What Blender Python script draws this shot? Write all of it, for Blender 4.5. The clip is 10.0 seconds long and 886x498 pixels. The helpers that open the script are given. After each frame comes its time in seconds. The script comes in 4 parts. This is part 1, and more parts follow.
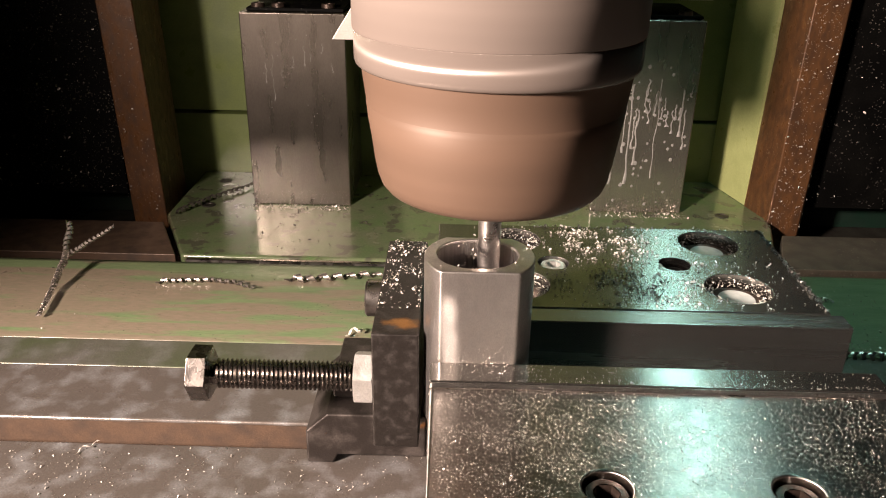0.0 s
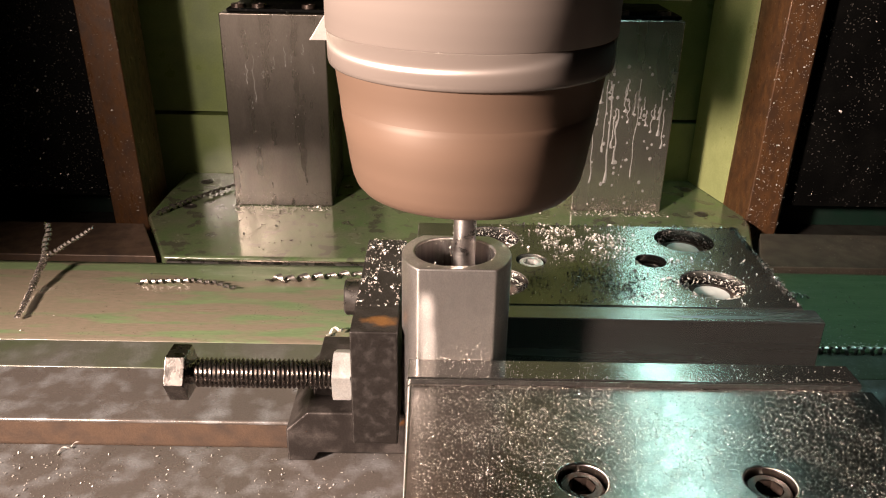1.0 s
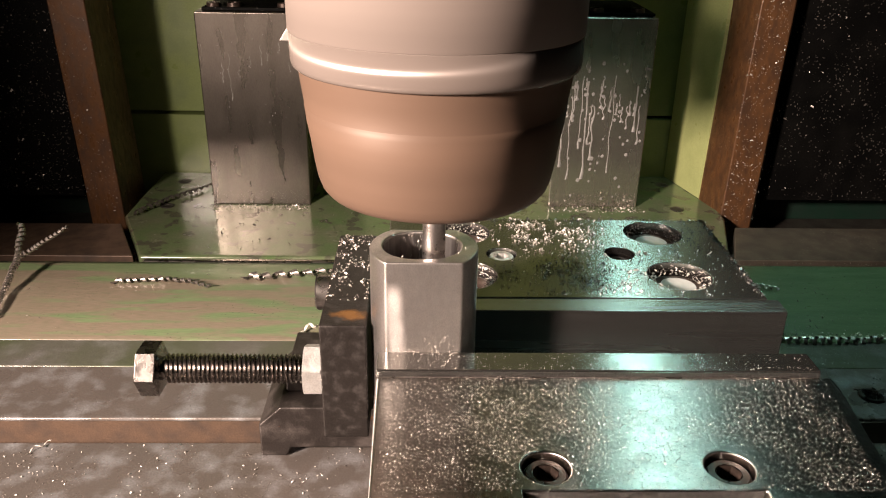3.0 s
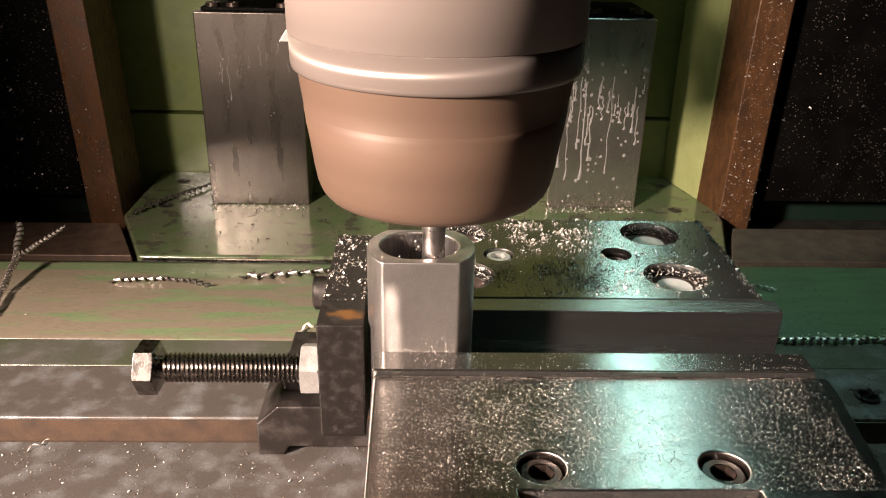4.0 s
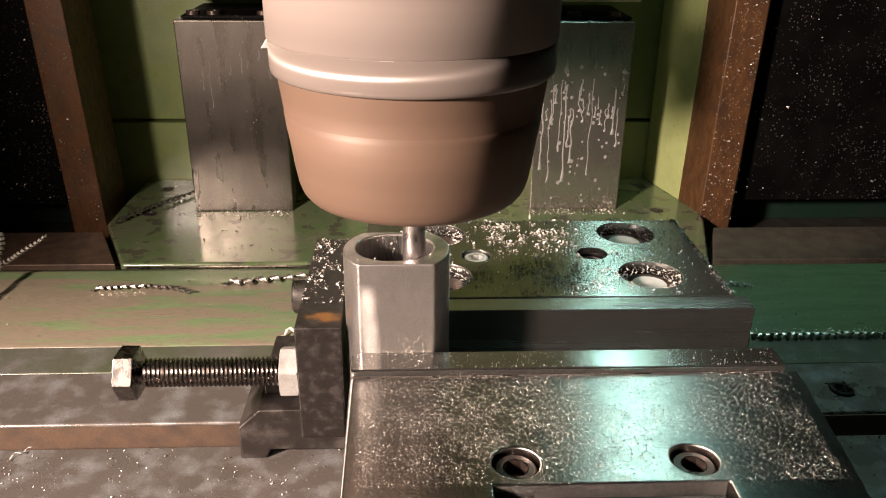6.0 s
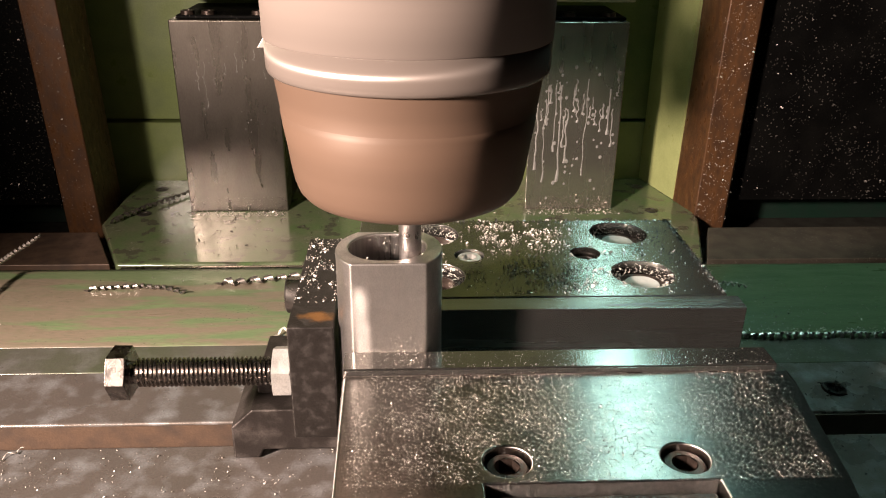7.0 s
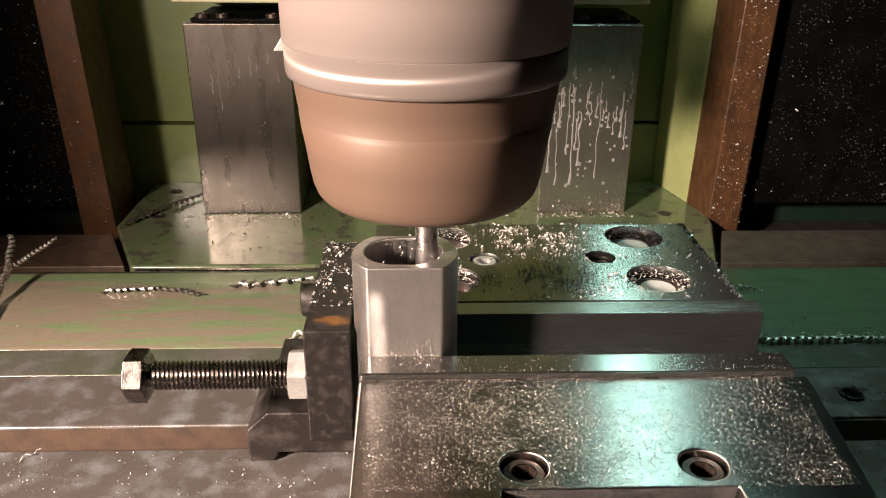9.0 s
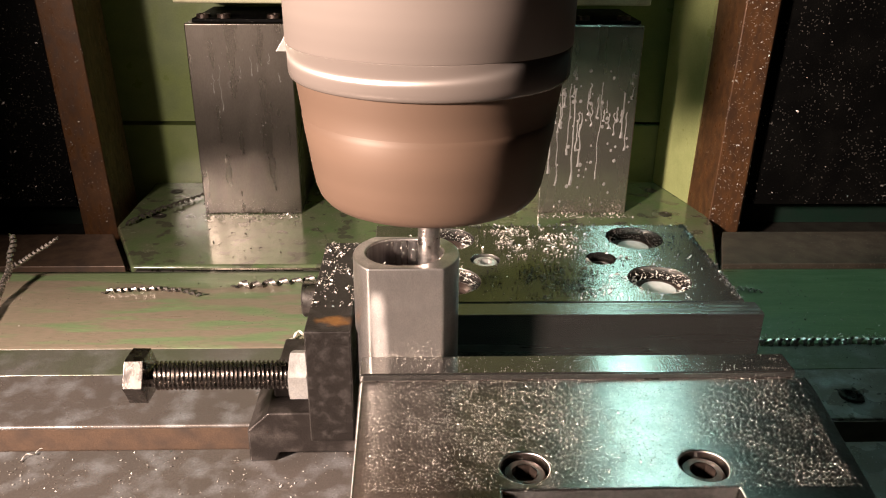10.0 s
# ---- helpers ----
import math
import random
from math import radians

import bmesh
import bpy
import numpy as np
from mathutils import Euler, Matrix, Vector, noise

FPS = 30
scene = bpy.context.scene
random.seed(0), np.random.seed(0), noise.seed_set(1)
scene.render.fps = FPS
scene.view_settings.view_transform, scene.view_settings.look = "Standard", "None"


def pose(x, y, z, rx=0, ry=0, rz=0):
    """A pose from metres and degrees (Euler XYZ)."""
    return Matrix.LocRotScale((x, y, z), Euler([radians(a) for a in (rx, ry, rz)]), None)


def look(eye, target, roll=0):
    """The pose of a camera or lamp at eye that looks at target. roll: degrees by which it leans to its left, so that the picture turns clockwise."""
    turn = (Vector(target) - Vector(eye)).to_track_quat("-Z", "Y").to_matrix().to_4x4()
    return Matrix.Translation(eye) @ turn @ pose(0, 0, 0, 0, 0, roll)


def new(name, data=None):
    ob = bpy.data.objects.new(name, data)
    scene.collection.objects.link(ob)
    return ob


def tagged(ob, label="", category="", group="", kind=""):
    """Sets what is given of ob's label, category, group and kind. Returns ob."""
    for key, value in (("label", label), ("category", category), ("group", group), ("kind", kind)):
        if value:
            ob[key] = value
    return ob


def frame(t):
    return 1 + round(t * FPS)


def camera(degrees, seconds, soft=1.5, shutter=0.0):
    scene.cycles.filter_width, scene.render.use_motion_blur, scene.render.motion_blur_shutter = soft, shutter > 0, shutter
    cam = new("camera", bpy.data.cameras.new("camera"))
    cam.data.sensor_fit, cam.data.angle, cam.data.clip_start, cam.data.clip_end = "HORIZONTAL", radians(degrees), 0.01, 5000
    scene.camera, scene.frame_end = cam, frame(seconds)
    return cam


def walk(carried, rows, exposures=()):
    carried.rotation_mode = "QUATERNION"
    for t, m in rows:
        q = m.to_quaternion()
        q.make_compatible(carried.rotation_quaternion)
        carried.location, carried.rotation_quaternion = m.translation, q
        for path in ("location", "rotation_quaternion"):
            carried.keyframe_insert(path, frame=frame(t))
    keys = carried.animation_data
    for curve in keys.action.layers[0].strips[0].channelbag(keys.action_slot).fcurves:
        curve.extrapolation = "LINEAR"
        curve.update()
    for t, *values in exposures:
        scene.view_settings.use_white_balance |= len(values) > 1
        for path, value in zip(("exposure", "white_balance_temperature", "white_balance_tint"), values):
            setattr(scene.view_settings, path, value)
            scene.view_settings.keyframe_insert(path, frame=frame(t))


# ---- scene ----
cam = camera(57.97, 10.0, soft=1.1)
PATH = [
    (0.0, pose(-0.0095, -0.2529, 0.2289, 65.62, -0.96, 1.21)),
    (0.5, pose(-0.0091, -0.2536, 0.2285, 65.68, -1.27, 0.49)),
    (1.0, pose(-0.0069, -0.2556, 0.2289, 65.71, -1.06, 0.04)),
    (1.5, pose(-0.0038, -0.2566, 0.2279, 65.50, -0.97, -0.66)),
    (2.0, pose(-0.0012, -0.2572, 0.2271, 65.52, -0.86, -1.10)),
    (2.5, pose(-0.0011, -0.2583, 0.2279, 65.61, -0.94, -1.21)),
    (4.0, pose(-0.0001, -0.2605, 0.2291, 65.67, -1.14, -1.23)),
    (4.5, pose(0.0000, -0.2603, 0.2290, 65.66, -1.28, -1.42)),
    (5.0, pose(0.0019, -0.2611, 0.2287, 65.92, -1.10, -1.81)),
    (5.5, pose(0.0035, -0.2637, 0.2298, 66.01, -0.68, -2.07)),
    (7.0, pose(0.0063, -0.2655, 0.2297, 66.05, -0.67, -2.58)),
    (7.5, pose(0.0054, -0.2653, 0.2301, 66.03, -0.75, -2.26)),
    (8.0, pose(0.0054, -0.2653, 0.2302, 66.06, -0.60, -2.17)),
    (8.5, pose(0.0052, -0.2649, 0.2303, 66.06, -0.52, -2.08)),
    (9.0, pose(0.0044, -0.2650, 0.2305, 66.17, -0.47, -1.82)),
    (9.5, pose(0.0042, -0.2652, 0.2308, 66.17, -0.48, -1.73)),
    (10.0, pose(0.0041, -0.2654, 0.2309, 66.19, -0.57, -1.75)),
]
walk(cam, PATH)

# ---- light: a warm work lamp, a cool machine lamp, a dim workshop ----
world = bpy.data.worlds.new("workshop")
scene.world = world
world.use_nodes = True
world.node_tree.nodes["Background"].inputs[0].default_value = (0.55, 0.6, 0.62, 1)
world.node_tree.nodes["Background"].inputs[1].default_value = 0.005
scene.view_settings.exposure = 0.0


def tube_lamp(name, eye, target, width, height, watts, colour, spread):
    data = bpy.data.lights.new(name, "AREA")
    data.shape, data.size, data.size_y, data.energy, data.color = "RECTANGLE", width, height, watts, colour
    data.spread = radians(spread)
    ob = new(name, data)
    ob.matrix_world = look(eye, target)
    return ob


bulb = bpy.data.lights.new("warm_work_lamp", "SPOT")
bulb.energy, bulb.shadow_soft_size, bulb.color = 126.0, 0.045, (1.0, 0.79, 0.67)
bulb.spot_size, bulb.spot_blend = radians(85), 1.0
new("warm_work_lamp", bulb).matrix_world = look((-0.57, -0.43, 0.38), (0.38, 0.32, 0.04))
tube_lamp("cool_machine_lamp", (0.24, 0.355, 0.495), (0.25, 0.15, 0.05), 0.036, 0.50, 0.38, (0.55, 1.0, 0.92), 100)

# ---- materials ----


def material(name, base, rough=0.5, metal=0.0, second=None, amount=0.5, scale=60.0, fine=900.0, bump=0.15,
             rough_vary=0.12, stretch=(1, 1, 1), specks=None, speck_scale=500.0, speck_size=0.12, coat=0.0,
             third=None, third_amount=0.5, third_scale=15.0, relief=0.0006, wear_x=0.0, third_soft=0.02, gloss=0.5, glint_bands=(), stain=None,
             kept_y=None, turned=None, brushed=None):
    """Procedural surface: two colours mixed by broad noise, fine grain in roughness and bump, optional flecks and worn patches."""
    m = bpy.data.materials.new(name)
    m.use_nodes = True
    nodes, links = m.node_tree.nodes, m.node_tree.links
    bsdf = nodes["Principled BSDF"]
    bsdf.inputs["Metallic"].default_value = metal
    bsdf.inputs["Coat Weight"].default_value = coat
    bsdf.inputs["Specular IOR Level"].default_value = gloss
    bsdf.inputs["Coat Roughness"].default_value = 0.08
    tc = nodes.new("ShaderNodeTexCoord")
    mapping = nodes.new("ShaderNodeMapping")
    mapping.inputs["Scale"].default_value = stretch
    links.new(tc.outputs["Object"], mapping.inputs["Vector"])

    def noise_tex(size, detail=4.0):
        n = nodes.new("ShaderNodeTexNoise")
        n.inputs["Scale"].default_value = size
        n.inputs["Detail"].default_value = detail
        links.new(mapping.outputs["Vector"], n.inputs["Vector"])
        return n

    def ramp(fac, lo, hi):
        r = nodes.new("ShaderNodeMapRange")
        r.inputs["From Min"].default_value = lo
        r.inputs["From Max"].default_value = hi
        links.new(fac, r.inputs["Value"])
        return r.outputs["Result"]

    def mix(fac, a, b):
        x = nodes.new("ShaderNodeMix")
        x.data_type = "RGBA"
        links.new(fac, x.inputs["Factor"])
        for sock, c in ((x.inputs["A"], a), (x.inputs["B"], b)):
            if isinstance(c, tuple):
                sock.default_value = (*c, 1)
            else:
                links.new(c, sock)
        return x.outputs["Result"]

    broad, grain = noise_tex(scale, 6.0), noise_tex(fine, 3.0)
    second = second or tuple(c * 0.75 for c in base)
    colour = mix(ramp(broad.outputs["Fac"], 0.62 - amount * 0.4, 0.68), base, second)
    if third:
        worn = noise_tex(third_scale, 8.0)
        level = worn.outputs["Fac"]
        if wear_x:
            axes = nodes.new("ShaderNodeSeparateXYZ")
            links.new(tc.outputs["Object"], axes.inputs[0])
            less = nodes.new("ShaderNodeMath")
            less.operation = "MULTIPLY_ADD"
            less.inputs[1].default_value = -wear_x
            links.new(axes.outputs["X"], less.inputs[0])
            links.new(level, less.inputs[2])
            level = less.outputs[0]
            if kept_y:
                band = nodes.new("ShaderNodeMapRange")
                band.inputs["From Min"].default_value, band.inputs["From Max"].default_value = kept_y
                band.inputs["To Max"].default_value = 0.22
                links.new(axes.outputs["Y"], band.inputs["Value"])
                hold = nodes.new("ShaderNodeMath")
                hold.operation = "SUBTRACT"
                links.new(level, hold.inputs[0])
                links.new(band.outputs["Result"], hold.inputs[1])
                level = hold.outputs[0]
        colour = mix(ramp(level, 0.66 - third_amount * 0.35, 0.66 - third_amount * 0.35 + third_soft + 0.05 * third_amount), colour, third)
    colour = mix(ramp(grain.outputs["Fac"], 0.35, 1.3), colour, tuple(c * 0.5 for c in base))
    rough_in = nodes.new("ShaderNodeMapRange")
    rough_in.inputs["From Min"].default_value = 0.3
    rough_in.inputs["From Max"].default_value = 0.7
    rough_in.inputs["To Min"].default_value = max(rough - rough_vary, 0.03)
    rough_in.inputs["To Max"].default_value = min(rough + rough_vary, 1)
    links.new(broad.outputs["Fac"], rough_in.inputs["Value"])
    rough_out = rough_in.outputs["Result"]
    if glint_bands:
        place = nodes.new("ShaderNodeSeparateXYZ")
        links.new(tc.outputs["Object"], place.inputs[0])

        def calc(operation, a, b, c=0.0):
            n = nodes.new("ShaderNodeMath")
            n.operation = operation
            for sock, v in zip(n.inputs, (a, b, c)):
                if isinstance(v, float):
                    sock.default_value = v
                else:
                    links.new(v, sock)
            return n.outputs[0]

        # each glint band is a soft highlight stripe about axis value = centre + slant * z, made rougher or finer than
        # the rest
        for axis, centre, slant, half, target in glint_bands:
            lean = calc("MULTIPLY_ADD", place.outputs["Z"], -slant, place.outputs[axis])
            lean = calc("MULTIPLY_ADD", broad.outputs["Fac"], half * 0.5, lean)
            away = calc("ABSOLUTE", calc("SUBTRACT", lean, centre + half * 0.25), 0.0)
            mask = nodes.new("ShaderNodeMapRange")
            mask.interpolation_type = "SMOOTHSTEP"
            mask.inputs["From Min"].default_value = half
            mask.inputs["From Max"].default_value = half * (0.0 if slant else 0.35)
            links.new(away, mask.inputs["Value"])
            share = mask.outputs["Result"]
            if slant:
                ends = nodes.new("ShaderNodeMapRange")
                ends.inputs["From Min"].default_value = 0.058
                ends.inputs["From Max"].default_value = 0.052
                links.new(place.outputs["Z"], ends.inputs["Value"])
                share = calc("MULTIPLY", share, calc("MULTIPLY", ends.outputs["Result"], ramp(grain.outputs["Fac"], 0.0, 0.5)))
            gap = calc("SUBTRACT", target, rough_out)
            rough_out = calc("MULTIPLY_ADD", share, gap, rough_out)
    links.new(rough_out, bsdf.inputs["Roughness"])
    if specks:
        cell = nodes.new("ShaderNodeTexVoronoi")
        cell.inputs["Scale"].default_value = speck_scale
        links.new(tc.outputs["Object"], cell.inputs["Vector"])
        dots = nodes.new("ShaderNodeMath")
        dots.operation = "LESS_THAN"
        dots.inputs[1].default_value = speck_size
        links.new(cell.outputs["Distance"], dots.inputs[0])
        patch = noise_tex(speck_scale * 0.08, 3.0)
        keep = nodes.new("ShaderNodeMath")
        keep.operation = "MULTIPLY"
        links.new(dots.outputs[0], keep.inputs[0])
        links.new(ramp(patch.outputs["Fac"], 0.45, 0.6), keep.inputs[1])
        colour = mix(keep.outputs[0], colour, specks)
    if stain:
        centre, radii, tint = stain
        away = nodes.new("ShaderNodeVectorMath")
        away.operation = "SUBTRACT"
        links.new(tc.outputs["Object"], away.inputs[0])
        away.inputs[1].default_value = centre
        fit = nodes.new("ShaderNodeVectorMath")
        fit.operation = "DIVIDE"
        links.new(away.outputs[0], fit.inputs[0])
        fit.inputs[1].default_value = radii
        size = nodes.new("ShaderNodeVectorMath")
        size.operation = "LENGTH"
        links.new(fit.outputs[0], size.inputs[0])
        ragged = nodes.new("ShaderNodeMath")
        ragged.operation = "MULTIPLY_ADD"
        ragged.inputs[1].default_value = 1.6
        links.new(noise_tex(260.0, 5.0).outputs["Fac"], ragged.inputs[0])
        links.new(size.outputs["Value"], ragged.inputs[2])
        colour = mix(ramp(ragged.outputs[0], 1.75, 1.1), colour, tint)
    links.new(colour, bsdf.inputs["Base Color"])
    if brushed:
        # scratches lie across the given direction, or round the axis where the direction is "Z"
        across, share = brushed
        bsdf.inputs["Anisotropic"].default_value = share
        if across == "Z":
            lay = nodes.new("ShaderNodeTangent")
            lay.direction_type, lay.axis = "RADIAL", "Z"
        else:
            lay = nodes.new("ShaderNodeCombineXYZ")
            for axis, value in zip("XYZ", across):
                lay.inputs[axis].default_value = value
        links.new(lay.outputs[0], bsdf.inputs["Tangent"])
    if turned:
        # a turned hollow: the surface falls back ever steeper from low to high, up to the given slope
        low, high, slope = turned
        height = nodes.new("ShaderNodeSeparateXYZ")
        links.new(tc.outputs["Object"], height.inputs[0])
        rise = nodes.new("ShaderNodeMapRange")
        rise.inputs["From Min"].default_value, rise.inputs["From Max"].default_value = low, high
        links.new(height.outputs["Z"], rise.inputs["Value"])
        square = nodes.new("ShaderNodeMath")
        square.operation = "POWER"
        square.inputs[1].default_value = 2.0
        links.new(rise.outputs["Result"], square.inputs[0])
        scaled = nodes.new("ShaderNodeMath")
        scaled.operation = "MULTIPLY"
        scaled.inputs[1].default_value = -(high - low) * slope / 2
        links.new(square.outputs[0], scaled.inputs[0])
        b = nodes.new("ShaderNodeBump")
        b.inputs["Strength"].default_value = 1.0
        b.inputs["Distance"].default_value = 1.0
        links.new(scaled.outputs[0], b.inputs["Height"])
        links.new(b.outputs["Normal"], bsdf.inputs["Normal"])
    elif bump:
        b = nodes.new("ShaderNodeBump")
        b.inputs["Strength"].default_value = bump
        b.inputs["Distance"].default_value = relief
        links.new(grain.outputs["Fac"], b.inputs["Height"])
        links.new(b.outputs["Normal"], bsdf.inputs["Normal"])
    return m


STEEL = material("ground_steel", (0.50, 0.46, 0.43), 0.30, 1.0, (0.36, 0.33, 0.31), 0.5, 90, 1500, 0.08)
# the lamp highlight down the front flat is put in as a rougher band
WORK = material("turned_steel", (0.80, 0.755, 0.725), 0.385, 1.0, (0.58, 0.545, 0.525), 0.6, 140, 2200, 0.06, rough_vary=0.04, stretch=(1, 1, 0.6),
                glint_bands=(("X", -0.0080, -0.05, 0.0044, 0.82),))
WORK_BORE = material("milled_steel", (0.62, 0.58, 0.56), 0.34, 1.0, (0.36, 0.335, 0.32), 0.7, 420, 900, 0.25, stretch=(1, 1, 0.03))
JAW = material("oiled_jaw_steel", (0.34, 0.325, 0.305), 0.22, 0.95, (0.28, 0.27, 0.255), 0.4, 60, 1400, 0.05, rough_vary=0.03, brushed=((0, 1, 0), 0.95))
JAW_PLATE = material("ground_plate_steel", (0.36, 0.345, 0.33), 0.24, 0.95, (0.26, 0.25, 0.24), 0.6, 260, 1400, 0.12, rough_vary=0.06, stretch=(0.04, 1, 1))
JAW_ROUGH = material("pitted_jaw_steel", (0.52, 0.495, 0.47), 0.35, 1.0, (0.44, 0.42, 0.40), 0.4, 150, 700, 0.13, rough_vary=0.05, relief=0.0005, brushed=((0, 1, 0), 0.95))
BLACK_STEEL = material("black_oxide_steel", (0.044, 0.037, 0.034), 0.40, 0.6, (0.105, 0.09, 0.083), 0.38, 110, 1200, 0.2,
                       third=(0.22, 0.09, 0.025), third_amount=0.02, third_scale=45)
STOP_STEEL = material("stained_black_steel", (0.024, 0.020, 0.018), 0.42, 0.4, (0.050, 0.043, 0.040), 0.30, 260, 1200, 0.2, rough_vary=0.1,
                      stain=((0.0025, -0.0490, 0.0836), (0.0085, 0.0052, 0.003), (0.20, 0.095, 0.03)))
BOLT_STEEL = material("oiled_bolt_steel", (0.27, 0.245, 0.23), 0.25, 1.0, (0.15, 0.135, 0.125), 0.5, 200, 1500, 0.1)
ZINC = material("zinc_plated_steel", (0.85, 0.83, 0.80), 0.40, 0.8, (0.74, 0.73, 0.71), 0.5, 200, 1500, 0.15)
SOCKET = material("rusty_socket_screw", (0.05, 0.036, 0.030), 0.36, 0.6, (0.09, 0.062, 0.05), 0.5, 250, 1500, 0.2)
TABLE = material("wet_table_iron", (0.200, 0.172, 0.154), 0.28, 0.5, (0.155, 0.134, 0.120), 0.6, 35, 1300, 0.15, rough_vary=0.16,
                 third=(0.46, 0.47, 0.49), third_amount=0.54, third_scale=95, third_soft=0.36, stretch=(0.8, 0.8, 1))
SLOT_IRON = material("brown_slot_iron", (0.13, 0.085, 0.06), 0.45, 0.2, (0.07, 0.05, 0.04), 0.5, 80, 1200, 0.2)
GREEN = material("machine_green_paint", (0.185, 0.235, 0.080), 0.38, 0.0, (0.145, 0.19, 0.068), 0.5, 40, 700, 0.12, coat=0.2)
# green paint darkened to put in the shade behind the covers
SHADED_GREEN = material("shaded_green_paint", (0.006, 0.022, 0.014), 0.5, 0.0, (0.004, 0.015, 0.010), 0.5, 40, 700, 0.12)
# GREEN again, paler and yellower to put in the strong lamp light
LIT_GREEN = material("lit_green_paint", (0.44, 0.48, 0.205), 0.38, 0.0, (0.38, 0.42, 0.175), 0.5, 40, 700, 0.12, coat=0.2)
GREEN_WORN = material("worn_green_paint", (0.140, 0.185, 0.094), 0.38, 0.0, (0.110, 0.155, 0.076), 0.5, 90, 800, 0.15,
                      third=(0.175, 0.140, 0.106), third_amount=0.47, third_scale=85, stretch=(0.22, 1.3, 1), coat=0.15, wear_x=0.75,
                      third_soft=0.10, kept_y=(0.196, 0.208),
                      specks=(0.03, 0.035, 0.025), speck_scale=420, speck_size=0.14)
GREEN_WET = material("wet_green_plate", (0.12, 0.185, 0.075), 0.18, 0.0, (0.17, 0.18, 0.115), 0.8, 40, 600, 0.12, coat=0.4,
                     third=(0.10, 0.10, 0.07), third_amount=0.25, third_scale=50)
# one column steel twice: paler for the lit right column, darker for the left
COLUMN_LIT = material("lit_column_steel", (0.62, 0.57, 0.51), 0.26, 0.92, (0.54, 0.495, 0.445), 0.5, 45, 1200, 0.10, rough_vary=0.04, stretch=(1.5, 1.5, 0.35))
COLUMN_SHADED = material("shaded_column_steel", (0.215, 0.190, 0.165), 0.29, 0.95, (0.185, 0.163, 0.142), 0.5, 45, 1200, 0.10, rough_vary=0.04, stretch=(1.5, 1.5, 0.35))
BROWN = material("brown_way_cover", (0.150, 0.070, 0.030), 0.36, 0.25, (0.070, 0.035, 0.019), 0.6, 110, 900, 0.35,
                 third=(0.06, 0.032, 0.02), third_amount=0.42, third_scale=38, third_soft=0.25, stretch=(1.5, 1.5, 0.7),
                 specks=(0.30, 0.22, 0.15), speck_scale=260, speck_size=0.13)
DARK = material("black_cover", (0.0028, 0.0027, 0.0026), 0.6, 0.0, (0.0048, 0.0045, 0.004), 0.5, 30, 600, 0.4,
                specks=(0.10, 0.09, 0.08), speck_scale=300, speck_size=0.20, gloss=0.06)
IRON = material("dark_base_iron", (0.085, 0.075, 0.066), 0.42, 0.6, (0.04, 0.036, 0.032), 0.5, 40, 800, 0.25)
CHUCK = material("spindle_nose_steel", (0.180, 0.147, 0.130), 0.62, 0.0, (0.173, 0.141, 0.124), 0.3, 30, 60, 0.0, rough_vary=0.02, stretch=(0.02, 0.02, 1), gloss=0.12)
CHUCK_LOW = material("brown_nut_steel", (0.128, 0.081, 0.057), 0.52, 0.10, (0.123, 0.078, 0.055), 0.3, 30, 60, 0.0, rough_vary=0.02, stretch=(0.02, 0.02, 1),
                     gloss=0.3, turned=(0.0165, 0.0303, 0.34))
COLLAR = material("polished_collar_steel", (0.195, 0.160, 0.142), 0.28, 0.25, (0.187, 0.153, 0.135), 0.3, 30, 60, 0.0, rough_vary=0.02, stretch=(0.02, 0.02, 1),
                  turned=(0.0442, 0.0533, 0.72), gloss=0.5, brushed=("Z", 1.0))
CARBIDE = material("ground_carbide", (0.70, 0.64, 0.61), 0.34, 1.0, (0.5, 0.46, 0.44), 0.3, 200, 2000, 0.03)
CHIP = material("bright_chip_metal", (0.84, 0.79, 0.73), 0.38, 0.35, (0.6, 0.53, 0.46), 0.4, 400, 2000, 0.1)
CHIP_DARK = material("grey_chip_metal", (0.42, 0.38, 0.35), 0.34, 0.9, (0.20, 0.18, 0.17), 0.4, 400, 2000, 0.1)
CHIP_BLACK = material("black_chip_metal", (0.03, 0.028, 0.026), 0.4, 0.8, (0.015, 0.014, 0.013), 0.4, 400, 2000, 0.1)
CHIP_DULL = material("dull_chip_metal", (0.42, 0.41, 0.40), 0.36, 1.0, (0.15, 0.14, 0.13), 0.4, 400, 2000, 0.1)
BRIGHT_PLATE = material("bright_plate_steel", (0.50, 0.46, 0.43), 0.45, 0.6, (0.42, 0.38, 0.36), 0.4, 90, 1200, 0.1,
                        specks=(0.1, 0.09, 0.08), speck_scale=500, speck_size=0.16)
CREAM = material("cream_paint", (0.62, 0.60, 0.40), 0.4, 0.0, (0.5, 0.47, 0.3), 0.4, 60, 900, 0.12,
                 specks=(0.25, 0.2, 0.12), speck_scale=350, speck_size=0.12)
COOLANT = material("milky_coolant", (0.66, 0.67, 0.65), 0.10, 0.0, (0.58, 0.60, 0.58), 0.3, 60, 300, 0.02, coat=1.0)
GUTTER = material("oily_gutter_iron", (0.165, 0.155, 0.14), 0.36, 0.4, (0.085, 0.11, 0.05), 0.7, 18, 900, 0.2,
                  third=(0.30, 0.30, 0.30), third_amount=0.5, third_scale=70, third_soft=0.45)
DUSTY = material("dusty_base_iron", (0.085, 0.072, 0.055), 0.5, 0.0, (0.055, 0.047, 0.036), 0.5, 60, 700, 0.3,
                 specks=(0.25, 0.23, 0.19), speck_scale=260, speck_size=0.16)
